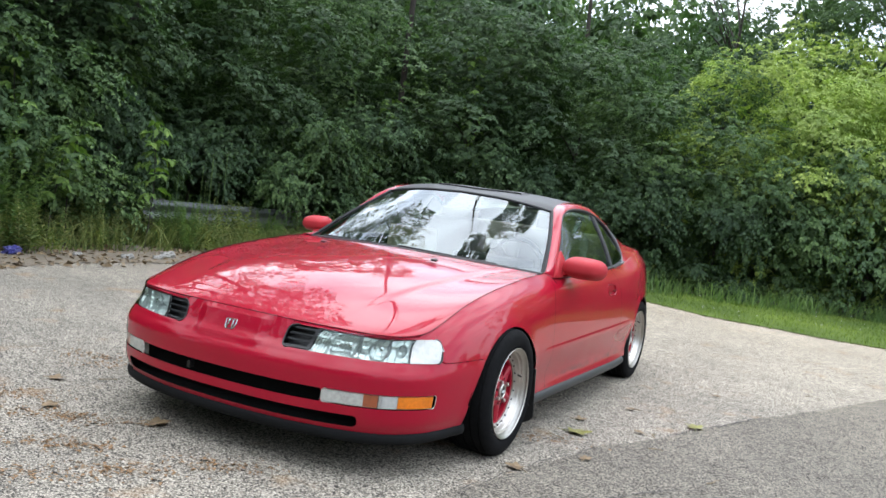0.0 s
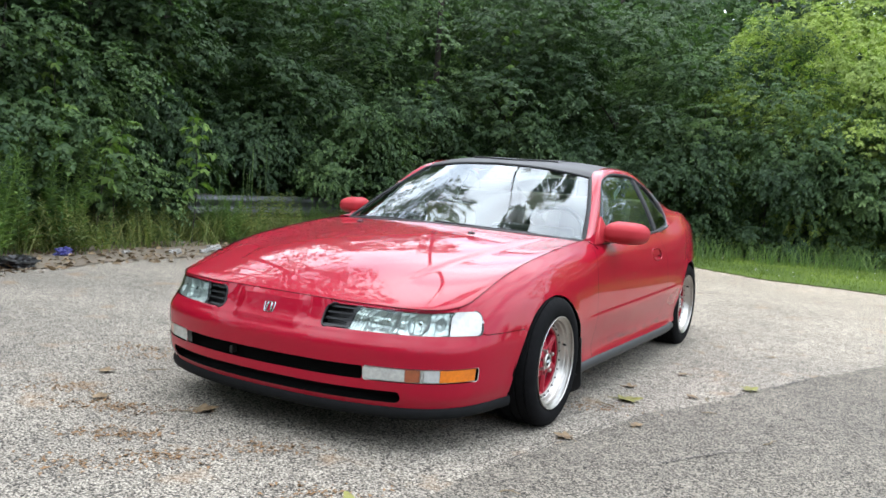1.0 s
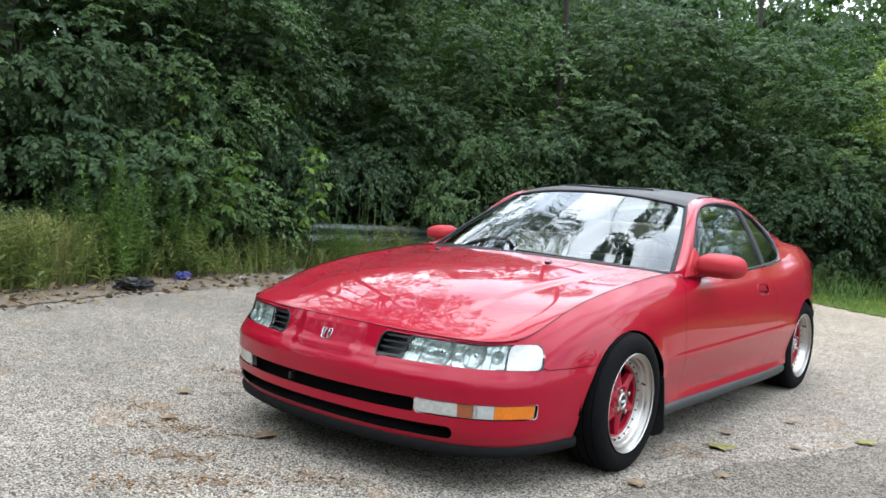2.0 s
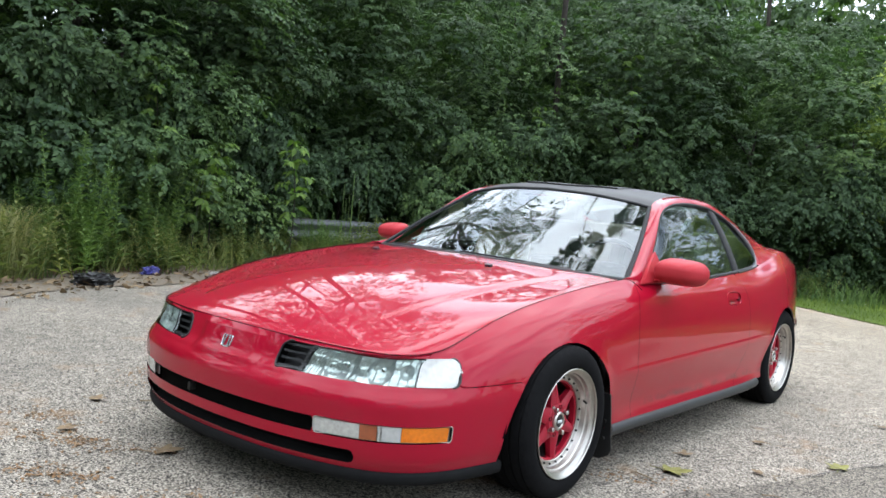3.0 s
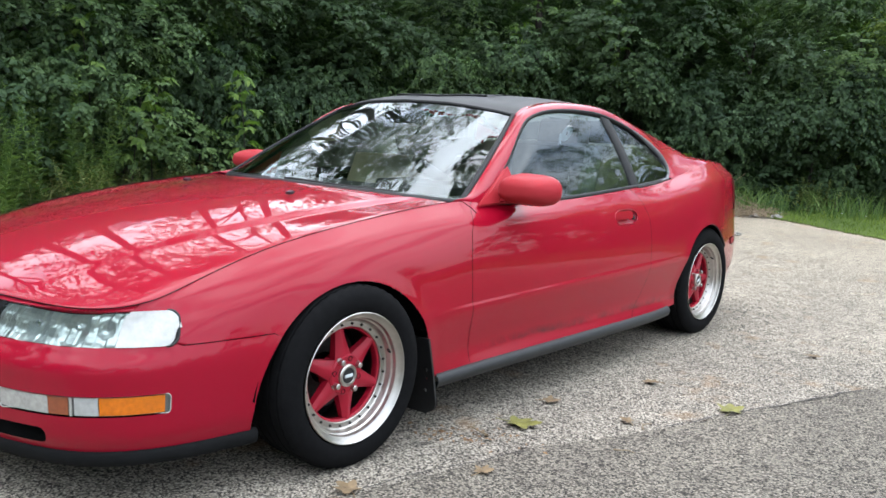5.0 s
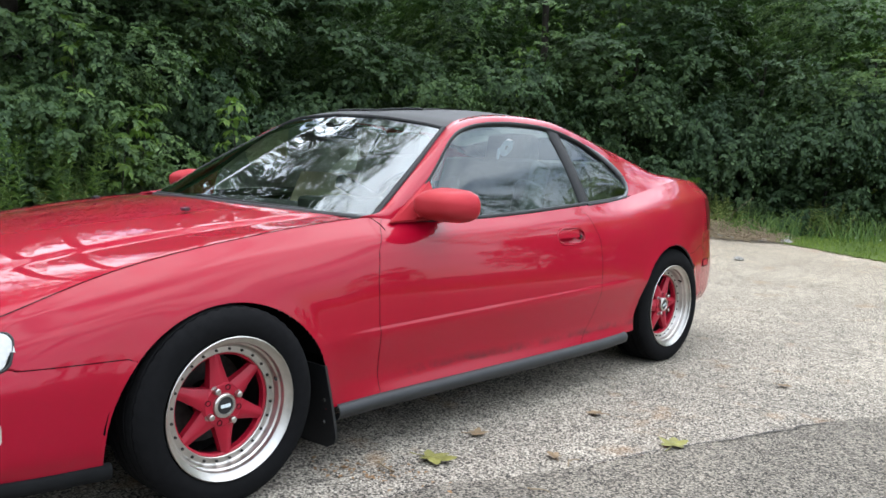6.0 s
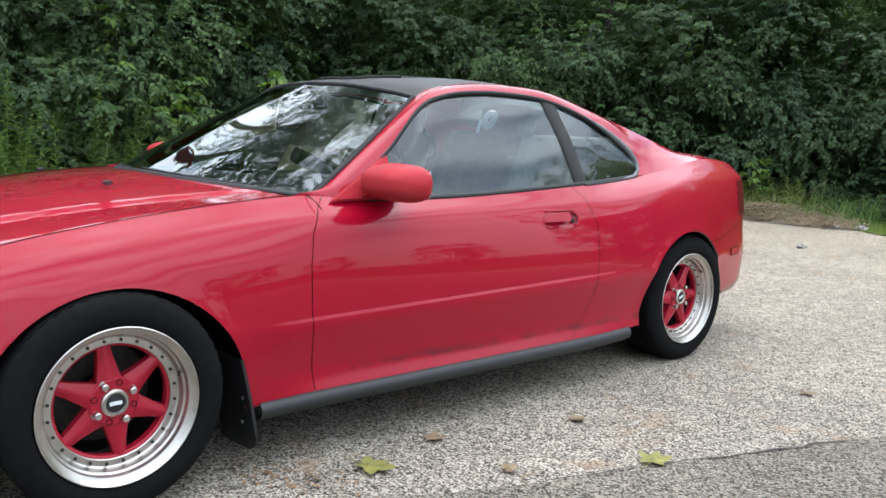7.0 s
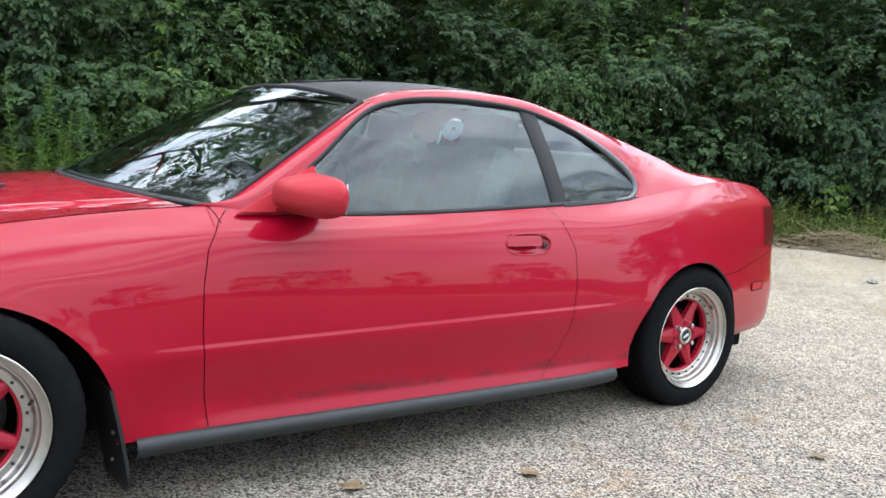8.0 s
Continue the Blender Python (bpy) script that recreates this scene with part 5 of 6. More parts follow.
def guard_rail(y0, y1, x, z):
    g = tagged(new("guard_rail"), "weathered galvanised steel guard rail half hidden by bushes", "guard rail")
    g.location = (x, (y0 + y1) / 2, 0)
    h = (y1 - y0) / 2
    ys = np.linspace(-h, h, 24)
    front = np.array([[(px, yy, z + pz) for px, pz in W_PROFILE] for yy in ys])
    back = front - np.array([0.004, 0, 0])
    v = np.vstack([front.reshape(-1, 3), back.reshape(-1, 3)])
    m = len(W_PROFILE)
    f = np.vstack([grid_faces(24, m, True), grid_faces(24, m) + 24 * m])
    put("beam", mesh_of("beam", v, f, M_RAIL), g)
    for yy in np.arange(-h + 0.4, h, 1.9):
        post = put("post", bm_mesh("post", box_bm((0.15, 0.15, z + 0.22), 0.012), M_POST), g, pose(-0.12, yy, (z + 0.16) / 2 - 0.03), "weathered timber post")
        put("bolt", lathe("bolt", [(0, .014), (.012, .012), (.014, .001)], M_STEEL, 10), post, pose(0.135, 0, 0.17))


guard_rail(4.75, 9.6, -6.35, 0.455)


# ---- foliage ----
def leaf_blades(base, axis, normal, length, width):
    """Folded, pointed leaves as four-cornered blades: two triangles each side of the midrib."""
    n = len(base)
    side = np.cross(axis, normal)
    side /= np.linalg.norm(side, axis=1)[:, None] + 1e-9
    L, W = length[:, None], width[:, None]
    mid = base + axis * L * 0.45 + normal * L * 0.02
    tip = base + axis * L - normal * L * 0.16
    a, b = mid + side * W - normal * L * -0.06, mid - side * W - normal * L * -0.06
    v = np.stack([base, a, tip, b], 1).reshape(-1, 3)
    k = np.arange(n)[:, None] * 4
    f = np.vstack([k + np.array([0, 1, 2]), k + np.array([0, 2, 3])])
    return v, f


def fast_mesh(name, v, f, mat):
    me = bpy.data.meshes.new(name)
    me.vertices.add(len(v))
    me.vertices.foreach_set("co", np.asarray(v, np.float32).ravel())
    k = f.shape[1]
    me.loops.add(f.size)
    me.loops.foreach_set("vertex_index", f.astype(np.int32).ravel())
    me.polygons.add(len(f))
    me.polygons.foreach_set("loop_start", (np.arange(len(f)) * k).astype(np.int32))
    me.polygons.foreach_set("loop_total", np.full(len(f), k, np.int32))
    me.materials.append(mat)
    me.update(calc_edges=True)
    return me


def unit(a):
    return a / (np.linalg.norm(a, axis=-1, keepdims=True) + 1e-9)


def sprays(r, origin, heading, count_leaves, length, leaf, droop):
    """Leafy twigs: leaves set alternately along stems that arch over and hang."""
    n = len(origin)
    up = np.array([0, 0, 1.0])
    side = unit(np.cross(heading, up) + 1e-4)
    t = np.linspace(0.10, 1.0, count_leaves)[None, :, None]
    stem = origin[:, None] + heading[:, None] * (length[:, None, None] * (t - 0.25 * t ** 2)) - up * (droop[:, None, None] * t ** 1.8)
    sgn = np.where(np.arange(count_leaves) % 2 == 0, 1.0, -1.0)[None, :, None]
    fall = droop[:, None, None] / length[:, None, None] * t
    axis = unit(heading[:, None] * 0.55 + side[:, None] * sgn * 0.62 - up * (0.35 + 0.9 * fall + 0.35 * r.random((n, count_leaves, 1))) + r.normal(0, 0.24, (n, count_leaves, 3)))
    normal = unit(up * 0.75 + heading[:, None] * 0.60 + r.normal(0, 0.33, (n, count_leaves, 3)))
    normal = unit(normal - axis * (normal * axis).sum(-1, keepdims=True))
    ln = leaf * r.uniform(0.6, 1.25, (n, count_leaves)) * (1.1 - 0.35 * t[..., 0])
    return stem.reshape(-1, 3), axis.reshape(-1, 3), normal.reshape(-1, 3), ln.ravel()


def crown_mesh(name, seed, size, lobes, per_lobe, leaf, mat, low=0.05, lobe_r=0.62, open_top=0.0):
    """An uneven crown: rounded boughs of hanging leafy twigs, each leafed on its upper and outer side, so that dark hollows stay between."""
    r = np.random.default_rng(seed)
    sx, sy, sz = size
    origins, headings, scale = [], [], []
    for i in range(lobes):
        th, h = r.uniform(0, 2 * np.pi), low + (0.97 - low) * r.random() ** (1.0 - 0.35 * open_top)
        reach = (0.45 + 0.55 * math.sin(math.pi * min(0.97, 0.16 + 0.80 * h)) ** 0.7) * r.uniform(0.40, 1.0) ** 0.6
        c = np.array([math.cos(th) * sx * 0.82 * reach, math.sin(th) * sy * 0.82 * reach, sz * h])
        big = r.uniform(0.45, 1.5)
        rad = lobe_r * big * np.array([1.0, 1.0, 0.92])
        k = max(6, int(per_lobe * (0.35 + 0.65 * big ** 2)))
        out = np.array([math.cos(th), math.sin(th), 0.55])
        d = unit(r.normal(0, 1, (k, 3)) + out * 0.95)
        shell = r.uniform(0.55, 1.0, (k, 1)) ** 0.7
        origins.append(c + d * rad * shell)
        headings.append(unit(d * np.array([1, 1, 0.55]) + out * 0.25 + r.normal(0, 0.20, (k, 3))))
        scale.append(np.full(k, r.uniform(0.85, 1.15)))
    o, hd, sc = np.vstack(origins), np.vstack(headings), np.concatenate(scale)
    o[:, 2] = np.maximum(o[:, 2], 0.06)
    n = len(o)
    ln_t = r.uniform(0.20, 0.44, n) * sc
    b, a, nn, ln = sprays(r, o, hd, 9, ln_t, leaf, ln_t * r.uniform(0.20, 0.80, n))
    v, f = leaf_blades(b, a, nn, ln, ln * r.uniform(0.22, 0.32, len(ln)))
    v[:, 2] = np.maximum(v[:, 2], 0.01)
    return fast_mesh(name, v, f, mat)


def limb_mesh(name, seed, height, r0, spread, n_limbs=6, low=0.25):
    """Tapered trunk with limbs."""
    r = np.random.default_rng(seed)
    vs, fs = [], []

    def rod(pts, rad, n=7):
        b = sum(len(q) for q in vs)
        ring = []
        for p, q in zip(pts, rad):
            for j in range(n):
                a = 2 * np.pi * j / n
                ring.append((p[0] + q * math.cos(a), p[1] + q * math.sin(a), p[2]))
        vs.append(np.array(ring))
        for i in range(len(pts) - 1):
            for j in range(n):
                fs.append((b + i * n + j, b + i * n + (j + 1) % n, b + (i + 1) * n + (j + 1) % n, b + (i + 1) * n + j))

    lean = r.normal(0, 0.05, 2)
    trunk = [(lean[0] * t * height + 0.06 * math.sin(4 * t + seed), lean[1] * t * height, -0.05 + height * t * 0.95) for t in np.linspace(0, 1, 10)]
    rod(trunk, [r0 * (1.25 - 1.05 * t) for t in np.linspace(0, 1, 10)], 9)
    for i in range(n_limbs):
        h = r.uniform(low, 0.85)
        th = r.uniform(0, 2 * np.pi)
        base = np.array([lean[0] * h * height, lean[1] * h * height, h * height * 0.93])
        tip = base + np.array([math.cos(th) * spread, math.sin(th) * spread, height * r.uniform(0.08, 0.28)])
        pts = [base * (1 - t) + tip * t + np.array([0, 0, 0.10 * height * t * (1 - t)]) for t in np.linspace(0, 1, 7)]
        rod(pts, [r0 * (0.42 - 0.34 * t) for t in np.linspace(0, 1, 7)], 6)
    return mesh_of(name, np.vstack(vs), fs, M_BARK)


def plant(kind, label, trunk, crown):
    t = tagged(new(kind), label, "tree" if kind == "tree" else "bush")
    put("trunk", trunk, t)
    put("crown", crown, t)
    return t


TREES = []
for i, (mat, leaf, lab) in enumerate([(0, .115, "broadleaf tree with dark dense foliage down to the ground"), (1, .10, "broadleaf tree with mid-green hanging foliage"), (0, .13, "dark maple-like tree with drooping leafy twigs"), (2, .10, "broadleaf tree with sunlight put into its light green leaf colour")]):
    TREES.append(plant("tree", lab, limb_mesh("trunk", 40 + i, 4.6, 0.075, 1.5, 7), crown_mesh("crown", 10 + i, (2.5, 2.5, 7.0), 96, 36, leaf, M_LEAF[mat])))
BUSHES = []
for i, (mat, leaf, lab) in enumerate([(1, .085, "wild green bush at the edge of the trees"), (0, .095, "dark leafy undergrowth bush"), (2, .08, "bush with sunlight put into its bright green leaf colour")]):
    BUSHES.append(plant("bush", lab, limb_mesh("trunk", 60 + i, 1.7, 0.03, 0.6, 6), crown_mesh("crown", 30 + i, (1.1, 1.1, 2.2), 30, 38, leaf, M_LEAF[mat], 0.02, 0.34)))

# tall open-crowned trees behind them
TALL_LABEL = "tall open-crowned tree with sky showing between its branches"
TREES.append(plant("tree", TALL_LABEL, limb_mesh("trunk", 50, 12.5, 0.13, 2.2, 9, 0.6), crown_mesh("crown", 20, (3.7, 3.7, 17.0), 86, 26, .105, M_LEAF[0], 0.46, 0.62, 0.4)))
TREES.append(plant("tree", TALL_LABEL, limb_mesh("trunk", 51, 8.5, 0.14, 2.2, 12), crown_mesh("crown", 21, (3.0, 3.0, 10.0), 66, 40, .15, M_LEAF[1], 0.2, 0.75, 0.8)))
# added stand-in: its crown, out of view, darkens reflections in windscreen and hood
TREES.append(plant("tree", "slender tree added so that its high unseen crown reflects in the windscreen", limb_mesh("trunk", 52, 25.0, 0.045, 1.8, 6), crown_mesh("crown", 22, (2.4, 2.4, 29.0), 26, 40, .20, M_LEAF[0], 0.80, 0.8)))

TREES.append(plant("tree", "distant broadleaf tree across the car park", limb_mesh("trunk", 53, 5.0, 0.10, 1.6, 6), crown_mesh("crown", 23, (3.0, 3.0, 8.0), 70, 12, .26, M_LEAF[0], 0.03, 0.85)))

# rows of (which, x, y, size, turn): front row, the tall row, the dense far rows
TREE_ROWS = [(0, -8.6, -3.2, 1.0, 0), (1, -8.2, -0.6, .95, 70), (0, -8.5, 1.6, 1.0, 140), (1, -7.9, 2.9, 1.0, 300), (0, -8.9, 4.3, 1.0, 210), (2, -8.4, 6.0, 1.0, 200), (0, -8.0, 8.4, 1.02, 260), (1, -6.9, 10.6, 1.0, 320),
             (2, -5.4, 12.4, 1.0, 30), (0, -3.6, 13.6, 1.0, 100), (1, -1.6, 14.4, 1.0, 20), (3, 0.2, 15.6, .95, 170), (3, 1.4, 17.2, .95, 215), (3, 2.8, 17.0, .92, 40), (3, 5.4, 18.0, .95, 110), (3, 8.6, 20.0, 1.0, 60),
             (4, -9.3, 3.05, 1.15, 20), (4, -8.7, 6.3, .95, 150), (4, -9.0, 1.6, 1.1, 75), (4, -9.0, 5.0, .92, 60), (4, -11.2, 7.2, .82, 90), (4, -7.8, -0.6, 1.0, 230), (4, -10.8, -3.8, 1.0, 160), (4, -11.4, 1.0, 1.05, 300), (5, -9.6, 14.0, .95, 250), (4, -1.8, 21.0, .72, 110), (4, 6.4, 25.0, .85, 130), (4, 11.4, 24.0, .85, 30), (4, 2.6, 21.5, .75, 250), (4, 15.0, 22.0, .8, 310),
             (0, -12.0, 0.0, 1.2, 75), (2, -12.4, 4.4, 1.2, 15), (1, -12.0, 8.6, 1.2, 230), (0, -10.6, 12.6, 1.2, 300), (2, -7.4, 15.6, 1.2, 10), (0, -3.4, 17.2, 1.2, 50), (3, 0.8, 20.4, 1.1, 120), (3, 4.4, 22.0, 1.1, 190), (6, -5.4, 19.8, 1.28, 0), (6, -6.2, 10.9, 1.16, 130), (4, -1.5, 30.0, .9, 40), (5, 2.2, 26.0, 1.0, 200), (3, 2.0, 21.5, 1.35, 80), (1, 13.0, 22.5, 1.1, 240), (0, -12.0, -4.5, 1.2, 33)]
FLAT = {0: 0.67, 1: 0.67, 2: 0.67, 3: 0.74}
BUSH_ROWS = [(0, -6.9, 2.0, .8, 10), (0, -7.2, -0.2, .9, 200), (1, -6.9, 1.0, 1.0, 0), (0, -7.0, 3.0, .95, 50), (1, -7.3, 4.7, .9, 100), (1, -7.4, 6.6, .95, 150), (0, -6.5, 8.0, 1.0, 200), (1, -5.9, 9.6, 1.05, 250), (1, -4.6, 11.0, 1.0, 300), (1, -3.4, 11.9, .9, 20),
             (1, -1.9, 12.6, 1.0, 80), (1, -0.4, 13.5, 1.0, 130), (0, 1.0, 14.4, 1.25, 190), (0, 2.3, 14.9, 1.5, 240), (0, 4.2, 15.8, 1.6, 290), (0, 6.4, 17.0, 1.6, 340), (0, 3.4, 14.4, 1.0, 140), (2, 2.0, 15.8, 1.7, 75), (0, 0.2, 14.0, 1.1, 60), (0, 5.4, 15.6, .9, 70), (1, -6.6, -1.0, 1.0, 33), (0, -6.6, -3.2, 1.1, 88), (2, 9.2, 19.2, 1.2, 12),
             (1, -14.5, -5.0, 3.0, 0), (0, -15.0, 0.0, 3.0, 70), (1, -15.0, 5.0, 3.0, 140), (0, -14.5, 10.0, 3.0, 210), (1, -12.0, 15.0, 3.0, 280), (0, -8.0, 19.0, 3.0, 30), (1, -3.5, 21.5, 3.0, 100), (2, 1.5, 24.0, 3.0, 170), (1, 6.5, 24.5, 2.6, 240), (0, 11.5, 26.0, 2.6, 310), (1, -14.0, 27.4, 4.4, 70), (0, -9.5, 29.5, 4.4, 20), (1, -26.0, 9.0, 4.2, 10), (1, -22.0, 17.0, 4.2, 90), (2, 6.8, 19.5, 3.5, 200), (1, 11.0, 21.0, 3.3, 100), (1, -18.5, 22.5, 4.6, 15), (1, -12.5, 25.0, 4.6, 65), (0, -6.5, 25.5, 4.1, 115), (1, -0.5, 28.5, 3.7, 165), (1, -24.0, 1.5, 4.4, 215), (1, -23.0, -6.0, 4.4, 265), (1, -19.0, 2.0, 3.8, 40), (1, -18.5, 8.5, 3.8, 100), (1, -16.0, 15.5, 3.8, 160), (1, -10.5, 21.5, 3.8, 220), (1, -4.0, 26.0, 2.8, 280), (1, -18.5, -4.5, 3.8, 340)]
for rows, pool in ((TREE_ROWS, TREES), (BUSH_ROWS, BUSHES)):
    seen = set()
    for which, x, y, k, turn in rows:
        m = pose(x, y, -0.03, 0, 0, turn) @ Matrix.Diagonal((k, k, k * (FLAT.get(which, 1.0) if pool is TREES else 1.0), 1))
        if which in seen:
            t = copy_thing(pool[which], pose(x, y, -0.03, 0, 0, turn))
            t.scale = (k, k, k * (FLAT.get(which, 1.0) if pool is TREES else 1.0))
            tagged(t, group="trees behind the car" if pool is TREES else "bushes along the edge")
        else:
            seen.add(which)
            pool[which].matrix_basis = m
            tagged(pool[which], group="trees behind the car" if pool is TREES else "bushes along the edge")

# the wood round the rest of the car park, seen only in the paint and glass
FAR_ROWS = [(0, -7.5, -8.5, 1.2, 15), (2, -6.0, -13.0, 1.3, 80), (1, -2.5, -15.5, 1.3, 140), (0, 1.0, -17.0, 1.3, 200), (2, 4.6, -17.5, 1.3, 260), (4, -9.4, -7.0, 0.9, 320)]
FAR_ROWS += [(7, -8 + 4.2 * i, -16.5 - 1.5 * math.sin(i * 1.7), 0.95 + 0.2 * math.sin(i * 2.3), 50 * i) for i in range(10)]
FAR_ROWS += [(7, 33 + 2.5 * math.sin(i * 1.9), -14 + 4.6 * i, 0.50 + 0.1 * math.sin(i * 2.9), 70 * i) for i in range(11)]
for which, x, y, k, turn in FAR_ROWS:
    t = copy_thing(TREES[which], pose(x, y, -0.03, 0, 0, turn))
    t.scale = (k, k, k)
TREES[7].matrix_basis = pose(30, 40, -0.03)


# ---- grass, weeds, litter ----
def blades(r, xy, height, width, lean, mat, name):
    n = len(xy)
    base = np.c_[xy, np.full(n, -0.005)]
    th = r.uniform(0, 2 * np.pi, n)
    side = np.c_[np.cos(th), np.sin(th), np.zeros(n)] * width[:, None]
    bend = np.c_[r.normal(0, lean, n), r.normal(0, lean, n), np.zeros(n)] * height[:, None]
    mid = base + np.array([0, 0, 1.0]) * height[:, None] * 0.6 + bend * 0.35
    tip = base + np.array([0, 0, 1.0]) * height[:, None] + bend
    v = np.stack([base - side, base + side, mid + side * 0.7, tip, mid - side * 0.7], 1).reshape(-1, 3)
    k = np.arange(n)[:, None] * 5
    f = np.vstack([k + np.array([0, 1, 2]), k + np.array([0, 2, 4]), k + np.array([4, 2, 3])])
    return fast_mesh(name, v, f, mat)


def inside(poly, p):
    x, y = p[:, 0], p[:, 1]
    ok = np.zeros(len(p), bool)
    for (x0, y0), (x1, y1) in zip(poly, poly[1:] + poly[:1]):
        hit = ((y0 > y) != (y1 > y)) & (x < (x1 - x0) * (y - y0) / (y1 - y0 + 1e-12) + x0)
        ok ^= hit
    return ok


def scatter(r, poly, n):
    lo, hi = np.min(poly, 0), np.max(poly, 0)
    p = r.uniform(lo, hi, (n, 2))
    return p[inside(poly, p)]


LAWN = [(-1.8, 10.2), (-0.95, 9.70), (-0.3, 9.16), (0.4, 8.72), (2.0, 8.45), (9, 8.85), (20, 9.5), (20, 17), (9, 16.5), (3.2, 13.6), (0.5, 12.8), (-1.6, 12.0), (-3.0, 10.6)]
flat_sheet("lawn", LAWN, 0.012, M_GRASS, "strip of mown green grass", "grass", 0.1)
pts = scatter(rng, [(x, y - 0.05 if y < 10 else y) for x, y in LAWN], 95000)
n_ = len(pts)
tagged(put("lawn_grass", blades(rng, pts, rng.uniform(0.03, 0.085, n_), rng.uniform(0.003, 0.006, n_), 0.45, M_GRASS, "lawn_grass")), "short green grass blades", "grass", kind="stuff")
BORDER = [(-3.4, 10.2), (-2.2, 10.1), (-0.8, 11.0), (1.0, 11.9), (3.2, 12.8), (9, 15.4), (14, 16.2), (14, 17.2), (8.6, 16.9), (3.0, 14.2), (0.4, 13.2), (-2.0, 12.4), (-4.0, 11.2)]
pts = scatter(rng, BORDER, 26000)
pts = pts[[noise.noise(Vector((x * 1.3, y * 1.3, 8))) > -0.22 for x, y in pts]]
n_ = len(pts)
tagged(put("border_grass", blades(rng, pts, rng.uniform(0.12, 0.48, n_), rng.uniform(0.004, 0.009, n_), 0.55, M_WEED, "border_grass")), "rank green grass and weeds along the bushes", "grass", kind="stuff")
VERGE = [(-4.55, -2.5), (-4.85, 0.4), (-5.35, 1.4), (-5.55, 2.6), (-5.55, 5), (-5.1, 7.3), (-4.3, 9.0), (-3.1, 10.0), (-2.4, 10.4), (-4.0, 11.4), (-6.2, 9.4), (-7.0, 6), (-7.2, 2), (-7, -2.5)]
pts = scatter(rng, VERGE, 42000)
keep_ = np.array([noise.noise(Vector((x * 1.1, y * 1.1, 4))) > -0.25 for x, y in pts])
pts = pts[keep_]
n_ = len(pts)
tagged(put("verge_grass", blades(rng, pts, rng.uniform(0.10, 0.50, n_), rng.uniform(0.003, 0.008, n_), 0.7, M_TALL, "verge_grass")), "tall unkempt grass and weeds", "grass", kind="stuff")


def weed(seed, height, stems, spread, mat, label):
    """A clump of tall leafy stems."""
    r = np.random.default_rng(seed)
    b0, a0, n0, l0 = [], [], [], []
    rods_v, rods_f = [], []
    for i in range(stems):
        p = r.normal(0, spread, 2)
        h = height * r.uniform(0.6, 1.0)
        ln = r.normal(0, 0.20, 2)
        k = int(h / 0.022)
        t = np.linspace(0.12, 1, k)
        st = np.c_[p[0] + ln[0] * t * h, p[1] + ln[1] * t * h, t * h]
        th = np.arange(k) * 2.4 + r.uniform(0, 6)
        ax = unit(np.c_[np.cos(th), np.sin(th), 0.55 + 0 * th] + r.normal(0, 0.15, (k, 3)))
        nn = unit(np.array([0, 0, 1.0]) - ax * ax[:, 2:3])
        b0.append(st), a0.append(ax), n0.append(nn)
        l0.append(0.145 * (1.15 - 0.8 * t) * r.uniform(0.7, 1.2, k))
        base = len(rods_v)
        for q, rad in ((0, .006), (1, .002)):
            for j in range(4):
                an = math.pi / 2 * j
                rods_v.append((p[0] + ln[0] * q * h + rad * math.cos(an), p[1] + ln[1] * q * h + rad * math.sin(an), q * h))
        rods_f += [(base + j, base + (j + 1) % 4, base + 4 + (j + 1) % 4, base + 4 + j) for j in range(4)]
    ln_ = np.concatenate(l0)
    v, f = leaf_blades(np.vstack(b0), np.vstack(a0), np.vstack(n0), ln_, ln_ * 0.17)
    w = tagged(new("weed_clump"), label, "weed")
    tagged(put("stalk", mesh_of("stalk", rods_v, rods_f, mat), w), kind="stuff")
    tagged(put("weed_foliage", fast_mesh("weed_foliage", v, f, mat), w), kind="stuff")
    return w


W1 = weed(3, 1.45, 64, 0.30, M_WEED, "tall leafy goldenrod clump beside the pavement")
W2 = weed(4, 0.75, 30, 0.22, M_TALL, "straw-green weed clump in the verge")
W1.matrix_basis = pose(-6.0, 1.9, 0)
W2.matrix_basis = pose(-5.0, 0.1, 0)
for which, x, y, k, turn in [(W1, -5.85, 1.35, .72, 50), (W1, -6.25, 1.1, .55, 130), (W1, -6.1, 2.35, .62, 300), (W2, -5.35, 0.95, .8, 80), (W2, -5.1, -0.7, 1.2, 150), (W2, -5.6, 2.3, .8, 210), (W2, -5.9, 3.6, .8, 10), (W2, -5.8, 5.2, .7, 60), (W1, -6.0, -0.8, .9, 200),
                             (W1, -5.95, 5.0, .5, 20), (W2, -5.9, 6.1, .95, 70), (W1, -5.9, 6.9, .42, 160), (W2, -5.7, 7.9, .9, 110), (W2, -4.9, 8.8, .9, 33), (W2, -3.7, 10.3, .9, 95), (W2, -2.9, 10.9, .8, 180), (W2, -1.6, 11.7, .7, 280)]:
    t = copy_thing(which, pose(x, y, 0, 0, 0, turn))
    t.scale = (k, k, k)


